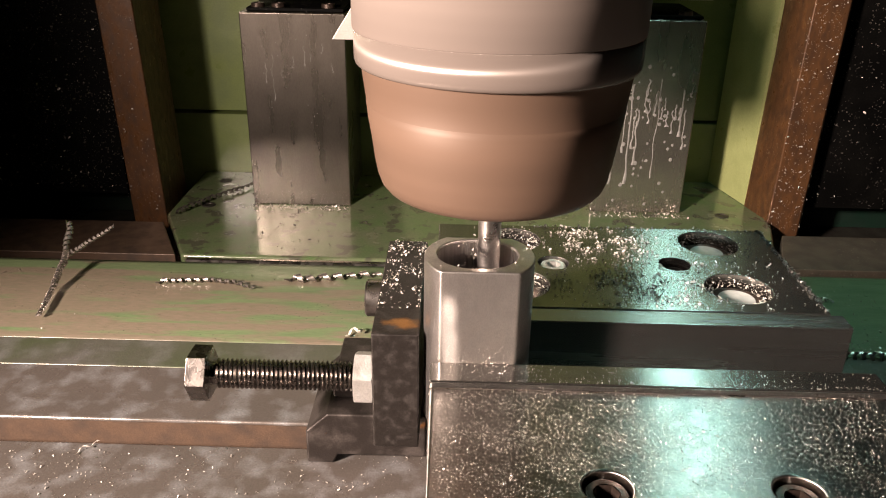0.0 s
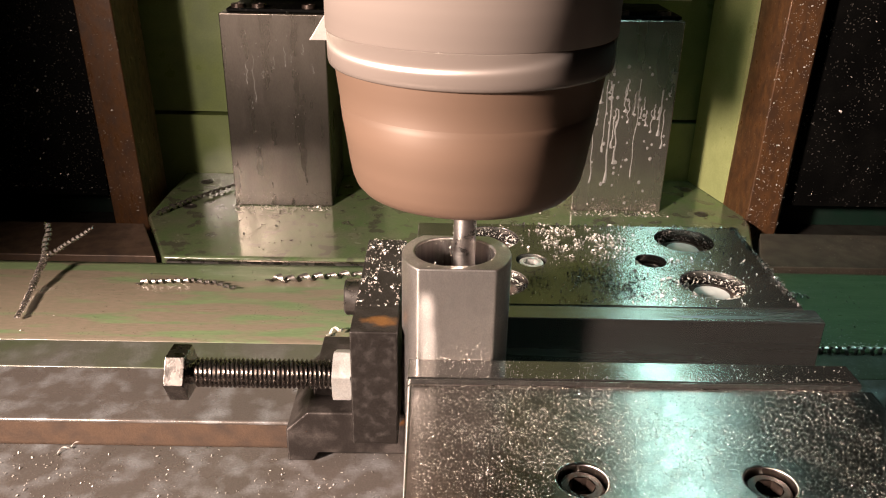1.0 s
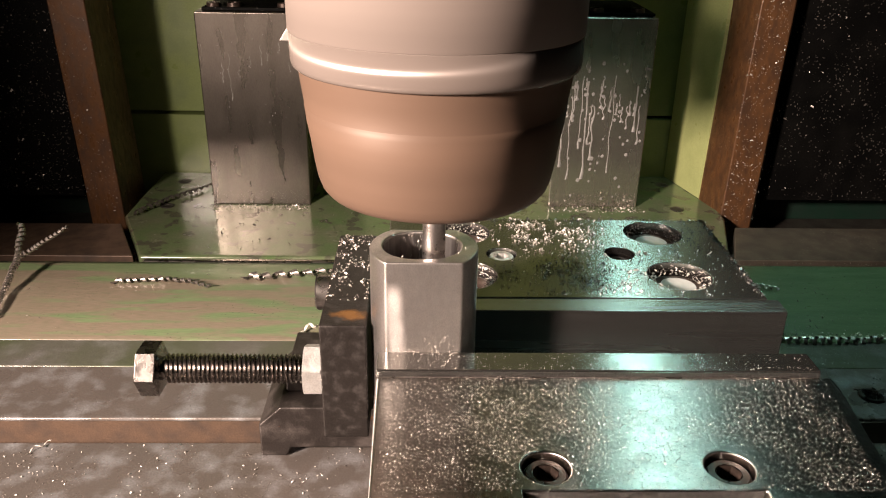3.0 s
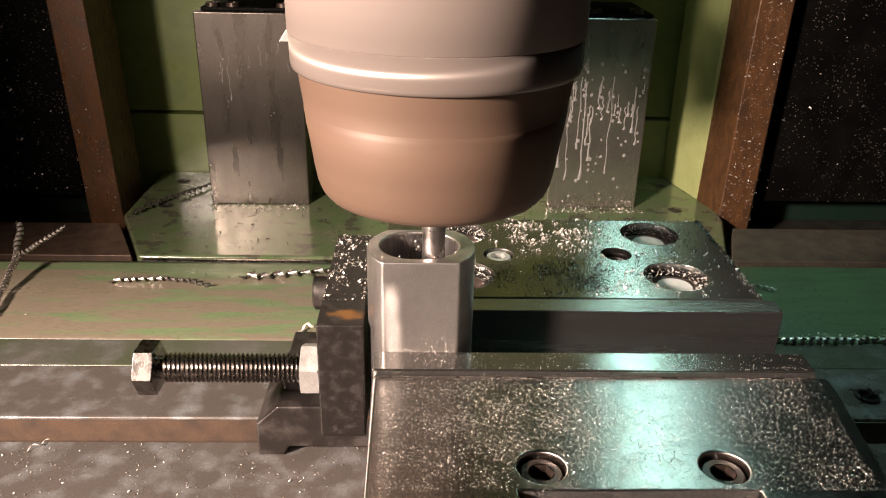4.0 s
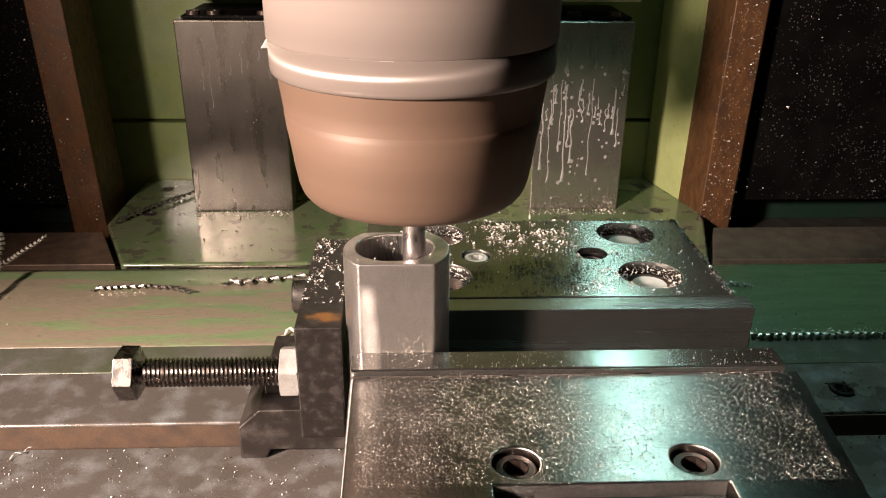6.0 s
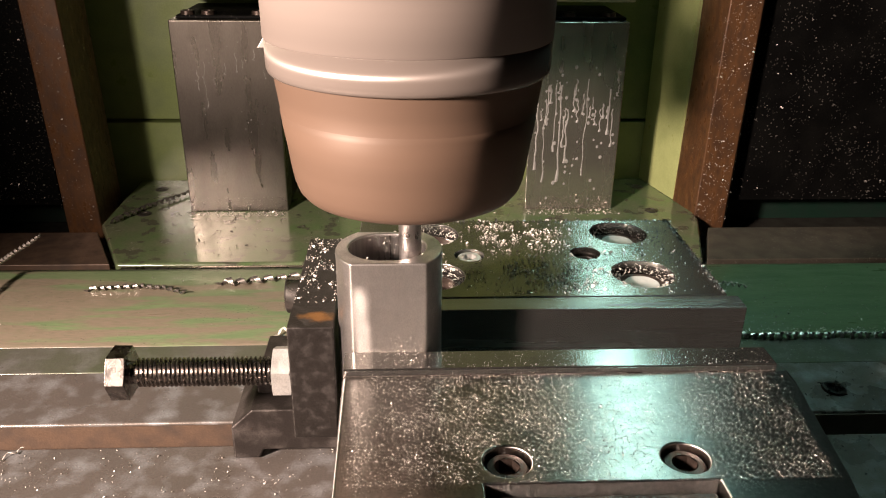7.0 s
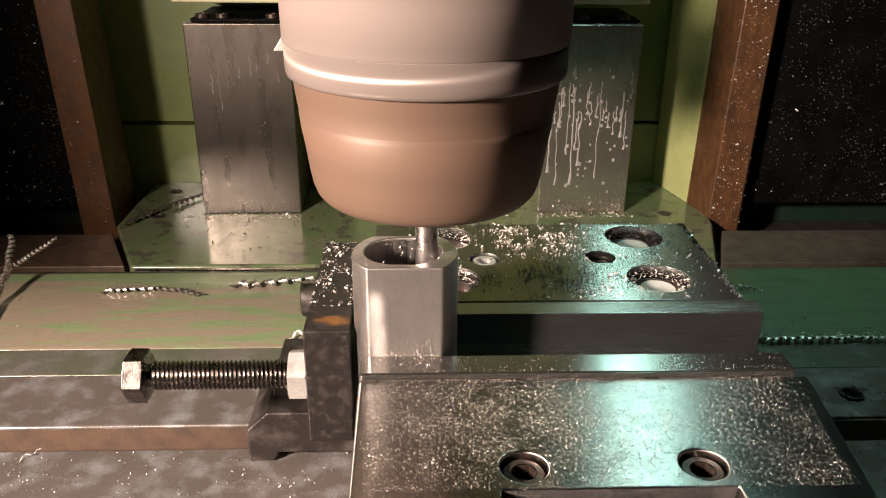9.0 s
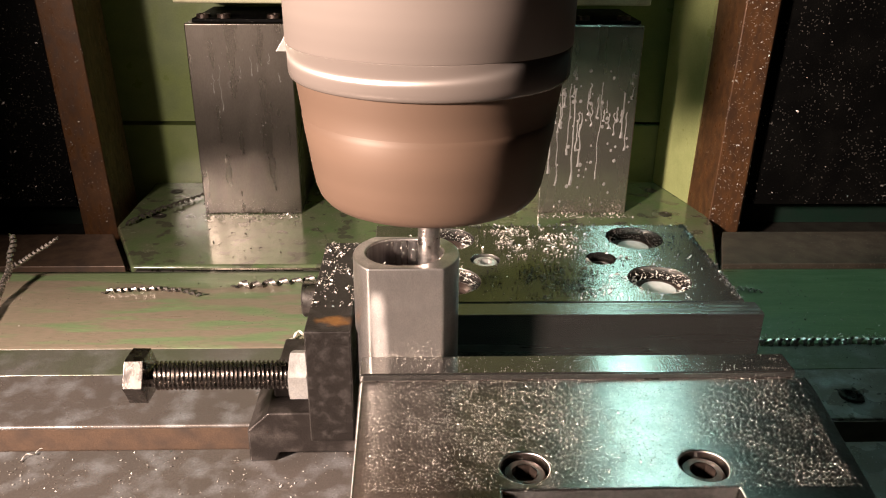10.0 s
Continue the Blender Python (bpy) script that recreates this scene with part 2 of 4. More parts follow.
BOUNCE = material("bounce_paint", (0.30, 0.27, 0.25), 0.5, 0.0, (0.25, 0.23, 0.21), 0.5, 3, 80, 0.1)
WALL = material("workshop_wall", (0.10, 0.10, 0.095), 0.8, 0.0, (0.07, 0.07, 0.07), 0.5, 2, 60, 0.2)

# ---- building helpers ----


def mesh_of(name, bm, mat, smooth=True, angle=35):
    me = bpy.data.meshes.new(name)
    bmesh.ops.recalc_face_normals(bm, faces=bm.faces)
    bm.to_mesh(me)
    bm.free()
    me.materials.append(mat)
    if smooth:
        me.shade_smooth()
        me.set_sharp_from_angle(angle=radians(angle))
    return me


def part(name, bm, mat, parent=None, label="", bevel=0.0, angle=35, kind=""):
    ob = new(name, mesh_of(name, bm, mat, True, angle))
    if parent:
        ob.parent = parent
    if label:
        ob["label"] = label
    if kind:
        ob["kind"] = kind
    if bevel:
        mod = ob.modifiers.new("edge", "BEVEL")
        mod.width, mod.segments, mod.limit_method, mod.angle_limit, mod.harden_normals = bevel, 2, "ANGLE", radians(40), True
    return ob


def thing(name, label, category, group="", at=(0, 0, 0)):
    ob = new(name)
    ob.location = at
    ob.empty_display_size = 0.01
    return tagged(ob, label, category, group)


def box(x0, x1, y0, y1, z0, z1, bm=None):
    bm = bm or bmesh.new()
    bmesh.ops.create_cube(bm, size=1, matrix=Matrix.Translation(((x0 + x1) / 2, (y0 + y1) / 2, (z0 + z1) / 2))
                          @ Matrix.Diagonal((x1 - x0, y1 - y0, z1 - z0, 1)))
    return bm


def prism(points, z0, z1, m=None, bm=None):
    """A polygon in xy carried from z0 to z1, then turned by m."""
    bm = bm or bmesh.new()
    lo = [bm.verts.new((x, y, z0)) for x, y in points]
    hi = [bm.verts.new((x, y, z1)) for x, y in points]
    n = len(points)
    bm.faces.new(lo[::-1])
    bm.faces.new(hi)
    for i in range(n):
        bm.faces.new((lo[i], lo[(i + 1) % n], hi[(i + 1) % n], hi[i]))
    if m:
        bmesh.ops.transform(bm, matrix=m, verts=lo + hi)
    return bm


ALONG_X = Matrix(((0, 0, 1, 0), (1, 0, 0, 0), (0, 1, 0, 0), (0, 0, 0, 1)))  # polygon in yz, carried along x


def lathe(profile, steps=96, m=None, bm=None):
    """Radius and height pairs turned about z; a radius of 0 closes the end."""
    bm = bm or bmesh.new()
    rings, made = [], []
    for r, z in profile:
        if r < 1e-7:
            ring = [bm.verts.new((0, 0, z))]
        else:
            ring = [bm.verts.new((r * math.cos(2 * math.pi * i / steps), r * math.sin(2 * math.pi * i / steps), z)) for i in range(steps)]
        rings.append(ring)
        made += ring
    for a, b in zip(rings, rings[1:]):
        for i in range(steps):
            j = (i + 1) % steps
            if len(a) == 1 and len(b) > 1:
                bm.faces.new((a[0], b[j], b[i]))
            elif len(b) == 1 and len(a) > 1:
                bm.faces.new((a[i], a[j], b[0]))
            elif len(a) > 1:
                bm.faces.new((a[i], a[j], b[j], b[i]))
    if m:
        bmesh.ops.transform(bm, matrix=m, verts=made)
    return bm


def carve(bm, cutters):
    """The solid bm less the solids in cutters, as a new bmesh."""
    made = []
    for b in [bm, *cutters]:
        bmesh.ops.recalc_face_normals(b, faces=b.faces)
        me = bpy.data.meshes.new("solid")
        b.to_mesh(me)
        b.free()
        made.append(new("solid", me))
    for c in made[1:]:
        mod = made[0].modifiers.new("cut", "BOOLEAN")
        mod.object, mod.operation, mod.solver = c, "DIFFERENCE", "EXACT"
    me = bpy.data.meshes.new_from_object(made[0].evaluated_get(bpy.context.evaluated_depsgraph_get()))
    out = bmesh.new()
    out.from_mesh(me)
    for ob in made:
        old = ob.data
        bpy.data.objects.remove(ob)
        bpy.data.meshes.remove(old)
    bpy.data.meshes.remove(me)
    return out


def hole(x, y, r, z0, z1, steps=48):
    return lathe([(0, z0), (r, z0), (r, z1), (0, z1)], steps, Matrix.Translation((x, y, 0)))


# ---- the setting ----


def structure(name, bm, mat, label, bevel=0.0):
    return tagged(part(name, bm, mat, None, "", bevel), label, name.split("_")[-1] if "_" in name else name, "", "structure")


def leaning(bm, shift):
    """The foot of an upright moved along x by shift, its height at 0.13 left where it is."""
    for v in bm.verts:
        v.co.x += shift * (0.13 - v.co.z) / 0.23
    return bm


def build_setting():
    room = bmesh.new()
    bmesh.ops.create_cube(room, size=1, matrix=Matrix.Translation((0, -0.3, 0.6)) @ Matrix.Diagonal((5, 5, 3.6, 1)))
    structure("workshop_wall", room, WALL, "plain dark workshop walls round the machine")
    # added black wall out of view, keeps bounced light off the chuck
    structure("enclosure_side", box(0.64, 0.66, -0.98, 0.544, -0.4, 1.2), DARK, "plain black unseen side wall added to block bounced light")
    # added light panel out of view, gives the metal fronts something bright to reflect
    structure("enclosure_door", box(-1.2, 1.2, -1.04, -1.0, -0.4, 1.2), BOUNCE, "plain light door, unseen, added to reflect light back at the table")
    structure("spindle_head", prism([(-0.06, 0.20), (-0.06, -0.04), (-0.04, -0.06), (0.05, -0.06), (0.07, -0.04), (0.07, 0.20)], 0.3055, 0.9), GREEN,
              "green painted spindle head above the chuck", 0.004)
    # bracket and arm are added out of view to shade the right column
    structure("head_bracket", box(-0.20, -0.095, 0.12, 0.20, 0.193, 0.27), GREEN, "green painted unseen bracket added to cast the shadow on the right column", 0.003)
    structure("bracket_arm", box(-0.198, -0.165, 0.2005, 0.6455, 0.222, 0.268), GREEN, "green painted unseen arm added to hold the shadow-casting bracket", 0.003)
    # table with its T-slots, carried along x
    outline = [(-0.46, -0.08)]
    outline += [(-0.46, 0.0)]
    for k in range(-7, 1):
        c = 0.0428 + 0.063 * k
        outline += [(c - 0.0087, 0.0), (c - 0.0087, -0.018), (c - 0.0145, -0.018), (c - 0.0145, -0.028),
                    (c + 0.0145, -0.028), (c + 0.0145, -0.018), (c + 0.0087, -0.018), (c + 0.0087, 0.0)]
    outline += [(0.0965, 0.0), (0.0965, -0.08)]
    structure("machine_table", prism(outline, -0.7, 0.36, ALONG_X), TABLE, "wet grey cast-iron machine table with T-slots", 0.0013)
    wall = bmesh.new()
    box(-0.7, 0.36, 0.0506, 0.0512, -0.0175, -0.0012, wall)
    structure("slot_wall", wall, SLOT_IRON, "brown stained wall of the table slot")
    structure("table_gutter", box(-0.7, 0.36, 0.0970, 0.1235, -0.08, -0.0006), GUTTER, "dark oily strip behind the table", 0.001)
    # painted way cover behind the table
    structure("saddle_cover", prism([(0.124, -0.1), (0.124, -0.0012), (0.1256, -0.0002), (0.216, 0.001), (0.228, -0.003), (0.235, -0.012), (0.235, -0.1)],
                                    -0.8, 0.42, ALONG_X), GREEN_WORN, "green painted cover with paint worn to beige", 0.0003)
    structure("base_floor", box(-1.1, 1.1, 0.24, 0.95, -0.18, -0.1205), IRON, "dark oily iron base of the machine")
    structure("column_plate", prism([(-0.303, 0.502), (-0.258, 0.405), (0.285, 0.405), (0.315, 0.506), (0.3215, 0.600), (0.3215, 0.64), (-0.304, 0.64)], -0.120, -0.081),
              GREEN_WET, "wet green painted base plate with stains", 0.003)
    rail = prism([(0.392, -0.12), (0.392, -0.090), (0.400, -0.083), (0.4045, -0.083), (0.4045, -0.12)], -0.252, 0.282, ALONG_X)
    structure("plate_trim", rail, STEEL, "bright worn steel edge of the base plate", 0.001)
    structure("base_strip_right", prism([(0.2885, 0.404), (0.3165, 0.482), (1.1, 0.482), (1.1, 0.404)], -0.120, -0.0806), DUSTY,
              "dusty brown iron strip beside the base plate", 0.001)
    structure("base_strip_left", prism([(-0.2625, 0.404), (-0.299, 0.480), (-1.1, 0.480), (-1.1, 0.404)], -0.120, -0.0806), SLOT_IRON,
              "dark brown oily iron strip beside the base plate", 0.001)
    structure("panel_right", box(0.366, 1.1, 0.605, 0.640, -0.120, 0.05), SHADED_GREEN, "green panel behind the black cover, its shade put into the dark colour")
    structure("panel_left", box(-1.1, -0.362, 0.605, 0.640, -0.120, 0.05), SHADED_GREEN, "green panel behind the black cover, its shade put into the dark colour")
    # green rear wall with a seam
    structure("wall_lower", box(-0.36, 0.36, 0.640, 0.70, -0.120, -0.0125), GREEN, "green painted lower machine column")
    structure("wall_upper", box(-0.36, 0.36, 0.646, 0.70, -0.0095, 0.75), GREEN, "green painted upper machine column")
    structure("wall_side_right", prism([(0.287, 0.6395), (0.3050, 0.5640), (0.3085, 0.5640), (0.3085, 0.6395)], -0.0805, 0.75), LIT_GREEN, "green painted side wall of the column, lamp light put into its pale colour")
    structure("trim_right", leaning(prism([(0.3095, 0.562), (0.3195, 0.520), (0.3525, 0.520), (0.3565, 0.526), (0.3565, 0.60), (0.3095, 0.60)], -0.120, 0.75), -0.0045),
              BROWN, "rusty brown way cover dusted with chips", 0.0015)
    structure("trim_left", leaning(prism([(-0.356, 0.530), (-0.3205, 0.530), (-0.3205, 0.60), (-0.356, 0.60)], -0.120, 0.75), 0.0065), BROWN,
              "rusty brown way cover dusted with chips", 0.0015)
    structure("cover_left", box(-1.1, -0.3585, 0.545, 0.60, -0.076, 0.9), DARK, "black bellows cover speckled with chips")
    structure("cover_right", box(0.3610, 1.1, 0.545, 0.60, -0.074, 0.9), DARK, "black bellows cover speckled with chips")
    structure("crossbar", box(-0.232, 0.235, 0.545, 0.60, 0.1338, 0.175), CREAM, "cream painted crossbar above the steel columns", 0.002)


def steel_column(x0, x1, name_label, mat):
    col = thing("steel_column", name_label, "column", "steel columns", ((x0 + x1) / 2, 0.58, -0.081))
    w = (x1 - x0) / 2
    part("body", box(-w, w, -0.0435, 0.058, 0, 0.197), mat, col, "", 0.0012)
    part("top_plate", box(-w + 0.006, w - 0.002, -0.036, 0.058, 0.1972, 0.2005), DARK, col, "black oily top plate", 0.0008)
    for dx in (-w + 0.016, -w + 0.036, w - 0.018):
        screw = part("screw", lathe([(0, 0.2008), (0.0035, 0.2008), (0.0038, 0.2042), (0.0065, 0.2042), (0.0068, 0.2005), (0, 0.2005)], 24,
                                    Matrix.Translation((dx, -0.028, 0))), SOCKET, col)
    return col


def build_holes():
    """Dark screw recesses in the plate and a plugged hole in the table."""
    for x, y, z, r in ((0.2718, 0.532, -0.081, 0.0065), (-0.2677, 0.529, -0.081, 0.0065), (-0.2704, 0.606, -0.081, 0.0065), (0.2764, 0.608, -0.081, 0.0065)):
        cup = part("plate_screw", lathe([(0, 0.0002), (r * 0.55, 0.0002), (r * 0.6, 0.0008), (r, 0.0008), (r * 1.1, 0.0001), (0, 0.00005)], 28), IRON)
        cup.location = (x, y, z)
        tagged(cup, "dark rusty screw head in the green plate", "screw", "plate screws")
    plug = thing("table_plug", "rusty plug in a hole of the table", "plug", "", (0.2247, 0.0702, 0.0002))
    part("rim", lathe([(0.0036, 0), (0.0040, 0.0012), (0.0056, 0.0010), (0.0062, 0.0)], 28), CHIP_BLACK, plug)
    part("core", lathe([(0, 0.0004), (0.0034, 0.0004), (0.0035, 0)], 20), DARK, plug)


build_setting()
build_holes()
steel_column(-0.2212, -0.1186, "steel guide column with dried coolant runs, shade put into its darker steel", COLUMN_SHADED)
steel_column(0.1340, 0.2287, "steel guide column with drip marks, light put into its paler steel", COLUMN_LIT)

# ---- vise ----


def socket_screw(parent, x, y, z, r, depth, mat=SOCKET):
    """A socket head screw sunk in a counterbore: a ring head with a hexagon pit."""
    head = lathe([(0, -0.012), (r, -0.012), (r, -0.0012), (r * 0.88, 0), (r * 0.62, 0)], 36)
    bmesh.ops.delete(head, geom=[f for f in head.faces if all(abs(v.co.z) < 1e-6 for v in f.verts)], context="FACES")
    top = [v for v in head.verts if abs(v.co.z) < 1e-6 and abs(v.co.length - r * 0.62) < r * 0.05]
    hexa = lathe([(r * 0.60, 0.0), (r * 0.60, -0.005), (0, -0.0058)], 6)
    ring = lathe([(r * 0.88, 0), (r * 0.58, 0.0001)], 36)
    for b in (hexa, ring):
        me = bpy.data.meshes.new("tmp")
        b.to_mesh(me)
        b.free()
        head.from_mesh(me)
        bpy.data.meshes.remove(me)
    ob = part("screw", head, mat, parent)
    ob.location = (x, y, z - depth)
    return ob


def build_vise():
    vise = thing("machine_vise", "oily dark steel machine vise dusted with bright chips", "vise", "", (0.064, 0.02, 0))
    off = Vector((-0.064, -0.02, 0))

    def add(name, bm, mat, label="", bevel=0.0, parent=None):
        bmesh.ops.translate(bm, vec=off, verts=bm.verts)
        return part(name, bm, mat, parent or vise, label, bevel)

    add("base", box(0.0, 0.128, -0.30, 0.100, 0.0, 0.046), JAW, "", 0.002)
    # fixed jaw with its counterbores
    big = [(0.1112, 0.0957), (0.1110, 0.0490), (0.0180, 0.0950), (0.0180, 0.0485)]
    cuts = [hole(x, y, 0.0138, 0.066, 0.1) for x, y in big] + [hole(0.0897, 0.0717, 0.0068, 0.068, 0.1), hole(0.0354, 0.0703, 0.0068, 0.072, 0.1)]
    fixed = add("fixed_jaw", carve(box(-0.0164, 0.1410, 0.0283, 0.112, 0.046, 0.0772), cuts), JAW, "", 0.0006)
    add("jaw_plate", box(-0.0160, 0.1455, 0.0176, 0.0280, 0.047, 0.0768), JAW_PLATE, "hardened steel jaw plate", 0.0005)
    add("jaw_plate", box(-0.0166, 0.1400, -0.0238, -0.0120, 0.047, 0.0759), JAW, "hardened steel jaw plate", 0.0005)
    for x, y in big:
        add("bolt_cup", lathe([(0, 0.0662), (0.0136, 0.0662), (0.0136, 0.0705), (0.0100, 0.0722), (0.0075, 0.0710), (0.0072, 0.0690), (0, 0.0688)], 48,
                              Matrix.Translation((x, y, 0))), SOCKET, "recessed clamping bolt full of chips", 0.0, fixed)
        if x > 0.05:
            add("coolant", lathe([(0, 0.0724), (0.0076, 0.0724), (0.0074, 0.0700), (0, 0.0700)], 32, Matrix.Translation((x, y, 0))), COOLANT, "pool of milky coolant", 0.0, fixed)
    # moving jaw: tapering body with chamfered edge, two counterbores and a slot
    body = prism([(-0.0168, -0.0239), (-0.0150, -0.105), (-0.0140, -0.15), (0.131, -0.15), (0.1365, -0.087), (0.1447, -0.028), (0.1440, -0.0239)], 0.0465, 0.0731)
    flanks = [e for e in body.edges if all(v.co.z > 0.07 for v in e.verts) and abs(e.verts[0].co.y - e.verts[1].co.y) > 0.01]
    bmesh.ops.bevel(body, geom=flanks, offset=0.0022, segments=1, affect="EDGES", clamp_overlap=True)
    cuts = [hole(0.0364, -0.0716, 0.0073, 0.060, 0.1), hole(0.0912, -0.0716, 0.0073, 0.060, 0.1), box(0.0285, 0.0985, -0.14, -0.0815, 0.055, 0.1)]
    moving = add("moving_jaw", carve(body, cuts), JAW_ROUGH, "", 0.0009)
    add("cover", box(0.0300, 0.0970, -0.139, -0.0835, 0.0552, 0.0700), BLACK_STEEL, "black cover let into the jaw", 0.001, moving)
    add("step_face", box(-0.0164, 0.1398, -0.0242, -0.0239, 0.0732, 0.0754), JAW_PLATE, "scraped front edge of the jaw plate", 0.0, moving)
    add("fillet", prism([(-0.0246, 0.07315), (-0.02385, 0.07355), (-0.02385, 0.07315)], -0.0160, 0.1385, ALONG_X), STEEL, "bright worn edge along the jaw plate", 0.0, moving)
    for x in (0.0364, 0.0912):
        socket_screw(moving, x + off.x, -0.0716 + off.y, 0.0731, 0.0068, 0.0022)
    socket_screw(fixed, 0.0897 + off.x, 0.0717 + off.y, 0.0772, 0.0062, 0.0040)
    socket_screw(fixed, 0.0354 + off.x, 0.0703 + off.y, 0.0772, 0.0060, 0.0010, ZINC)
    return vise


build_vise()

# ---- workpiece ----


def build_workpiece():
    r, f, g = 0.0195, 0.0142, 0.0153
    a, b = math.asin(f / r), math.asin(g / r)
    pts = []
    for k in range(33):
        t = -a + (a + b) * k / 32
        pts.append((r * math.cos(t), r * math.sin(t)))
    pts += [(-x, y) for x, y in reversed(pts)]
    slot = []
    h, s = 0.0118, 0.0024
    for k in range(33):
        t = -math.pi / 2 + math.pi * k / 32
        slot.append((s + h * math.cos(t), h * math.sin(t)))
    slot += [(-x, -y) for x, y in slot]
    slot = [(x - 0.0007, y + 0.0012) for x, y in slot]
    ob = thing("steel_workpiece", "bright steel sleeve with milled flats clamped in the vise", "workpiece", "", (0, 0.0022, 0.046))
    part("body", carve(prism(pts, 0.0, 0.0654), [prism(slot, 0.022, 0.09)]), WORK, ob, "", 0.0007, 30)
    inner = [((x + 0.0007) * 0.985 - 0.0007, (y - 0.0012) * 0.985 + 0.0012) for x, y in slot]
    lining = bmesh.new()
    rows = [[lining.verts.new((x, y, z)) for x, y in ring] for z, ring in ((0.0222, slot), (0.0646, slot), (0.0644, inner), (0.0222, inner))]
    for lo, hi in zip(rows, rows[1:] + rows[:1]):
        for i in range(len(slot)):
            j = (i + 1) % len(slot)
            lining.faces.new((lo[i], lo[j], hi[j], hi[i]))
    part("bore_wall", lining, WORK_BORE, ob, "freshly milled bright bore")
    return ob


build_workpiece()

# ---- work stop with its adjusting bolt ----


def build_stop():
    stop = thing("work_stop", "black steel stop block with a rusty corner on an iron foot", "stop", "", (-0.0295, 0.05, 0))
    off = Vector((0.0295, -0.05, 0))

    def add(name, bm, mat, label="", bevel=0.0):
        bmesh.ops.translate(bm, vec=off, verts=bm.verts)
        return part(name, bm, mat, stop, label, bevel)

    side = [(-0.0071, 0.0342), (-0.0071, 0.0836), (0.0760, 0.0836), (0.0760, 0.0342)]
    add("block", prism(side, -0.0380, -0.0208, ALONG_X), STOP_STEEL, "", 0.0007)
    front = [(-0.0705, 0.0), (-0.0705, 0.0165), (-0.0610, 0.0255), (-0.0190, 0.0255), (-0.0190, 0.0045), (-0.0570, 0.0045), (-0.0590, 0.0)]
    foot = prism(front, -0.074, -0.0242, Matrix(((1, 0, 0, 0), (0, 0, -1, 0), (0, 1, 0, 0), (0, 0, 0, 1))))
    add("foot", foot, BLACK_STEEL, "", 0.001)
    add("shoe", box(-0.060, -0.0192, 0.036, 0.074, 0.0258, 0.0340), BLACK_STEEL, "", 0.001)
    add("pin", lathe([(0, 0), (0.0070, 0), (0.0078, 0.0008), (0.0078, 0.009), (0, 0.009)], 40, Matrix.Translation((-0.0455, 0.045, 0.0705)) @ pose(0, 0, 0, 0, 90, 0)),
        STEEL, "bare steel pin")
    # hexagon bolt along x
    bolt = part("bolt", thread(0.0057, 0.00172, 0.0545), BOLT_STEEL, stop, "oiled steel stud thread")
    bolt.matrix_basis = Matrix.Translation(Vector((-0.0990, 0.0030, BOLT_Z)) + off) @ pose(0, 0, 0, 0, 90, 0)
    head = part("bolt_head", hexagon(0.0181, 0.0073, 0.0), BOLT_STEEL, stop, "dark hexagon bolt head", 0.0003)
    head.matrix_basis = Matrix.Translation(Vector((-0.1074, 0.0030, BOLT_Z)) + off) @ pose(0, 0, 0, 0, 90, 0) @ pose(0, 0, 0, 0, 0, 27)
    nut = part("lock_nut", hexagon(0.0178, 0.0072, 0.0), ZINC, stop, "bright zinc-plated hexagon nut", 0.0003)
    nut.matrix_basis = Matrix.Translation(Vector((-0.0453, 0.0030, BOLT_Z)) + off) @ pose(0, 0, 0, 0, 90, 0) @ pose(0, 0, 0, 0, 0, 5)
    return stop


BOLT_Z = 0.0590


def thread(r, pitch, length, steps=40):
    """A stud with a V thread as a helix."""
    bm = bmesh.new()
    core = r - 0.0012
    turns = int(length / pitch)
    rows = []
    for k in range(turns * steps + 1):
        a, z = 2 * math.pi * k / steps, pitch * k / steps
        c, s = math.cos(a), math.sin(a)
        rows.append([bm.verts.new((q * c, q * s, z + dz)) for q, dz in ((core, 0.0), (r, pitch * 0.40), (r, pitch * 0.56), (core, pitch * 0.96))])
    for a, b in zip(rows, rows[1:]):
        for i in range(3):
            bm.faces.new((a[i], b[i], b[i + 1], a[i + 1]))
    lathe([(core + 0.00005, -0.002), (core + 0.00005, length + 0.006)], 32, None, bm)
    return bm


def hexagon(flats, height, chamfer):
    """A hexagon head whose corners are turned away at both ends."""
    r = flats / math.sqrt(3)
    six = [(r * math.cos(math.pi / 3 * k), r * math.sin(math.pi / 3 * k)) for k in range(6)]
    body = prism(six, 0, height)
    cone = lathe([(0, -0.02), (0.03, -0.02), (0.03, 0.006), (flats / 2 * 1.02, -0.0001), (0, -0.0001)], 48)
    cone2 = lathe([(0, height + 0.0001), (flats / 2 * 1.02, height + 0.0001), (0.03, height - 0.006), (0.03, height + 0.02), (0, height + 0.02)], 48)
    return carve(body, [cone, cone2])


build_stop()

# ---- spindle nose with the end mill ----


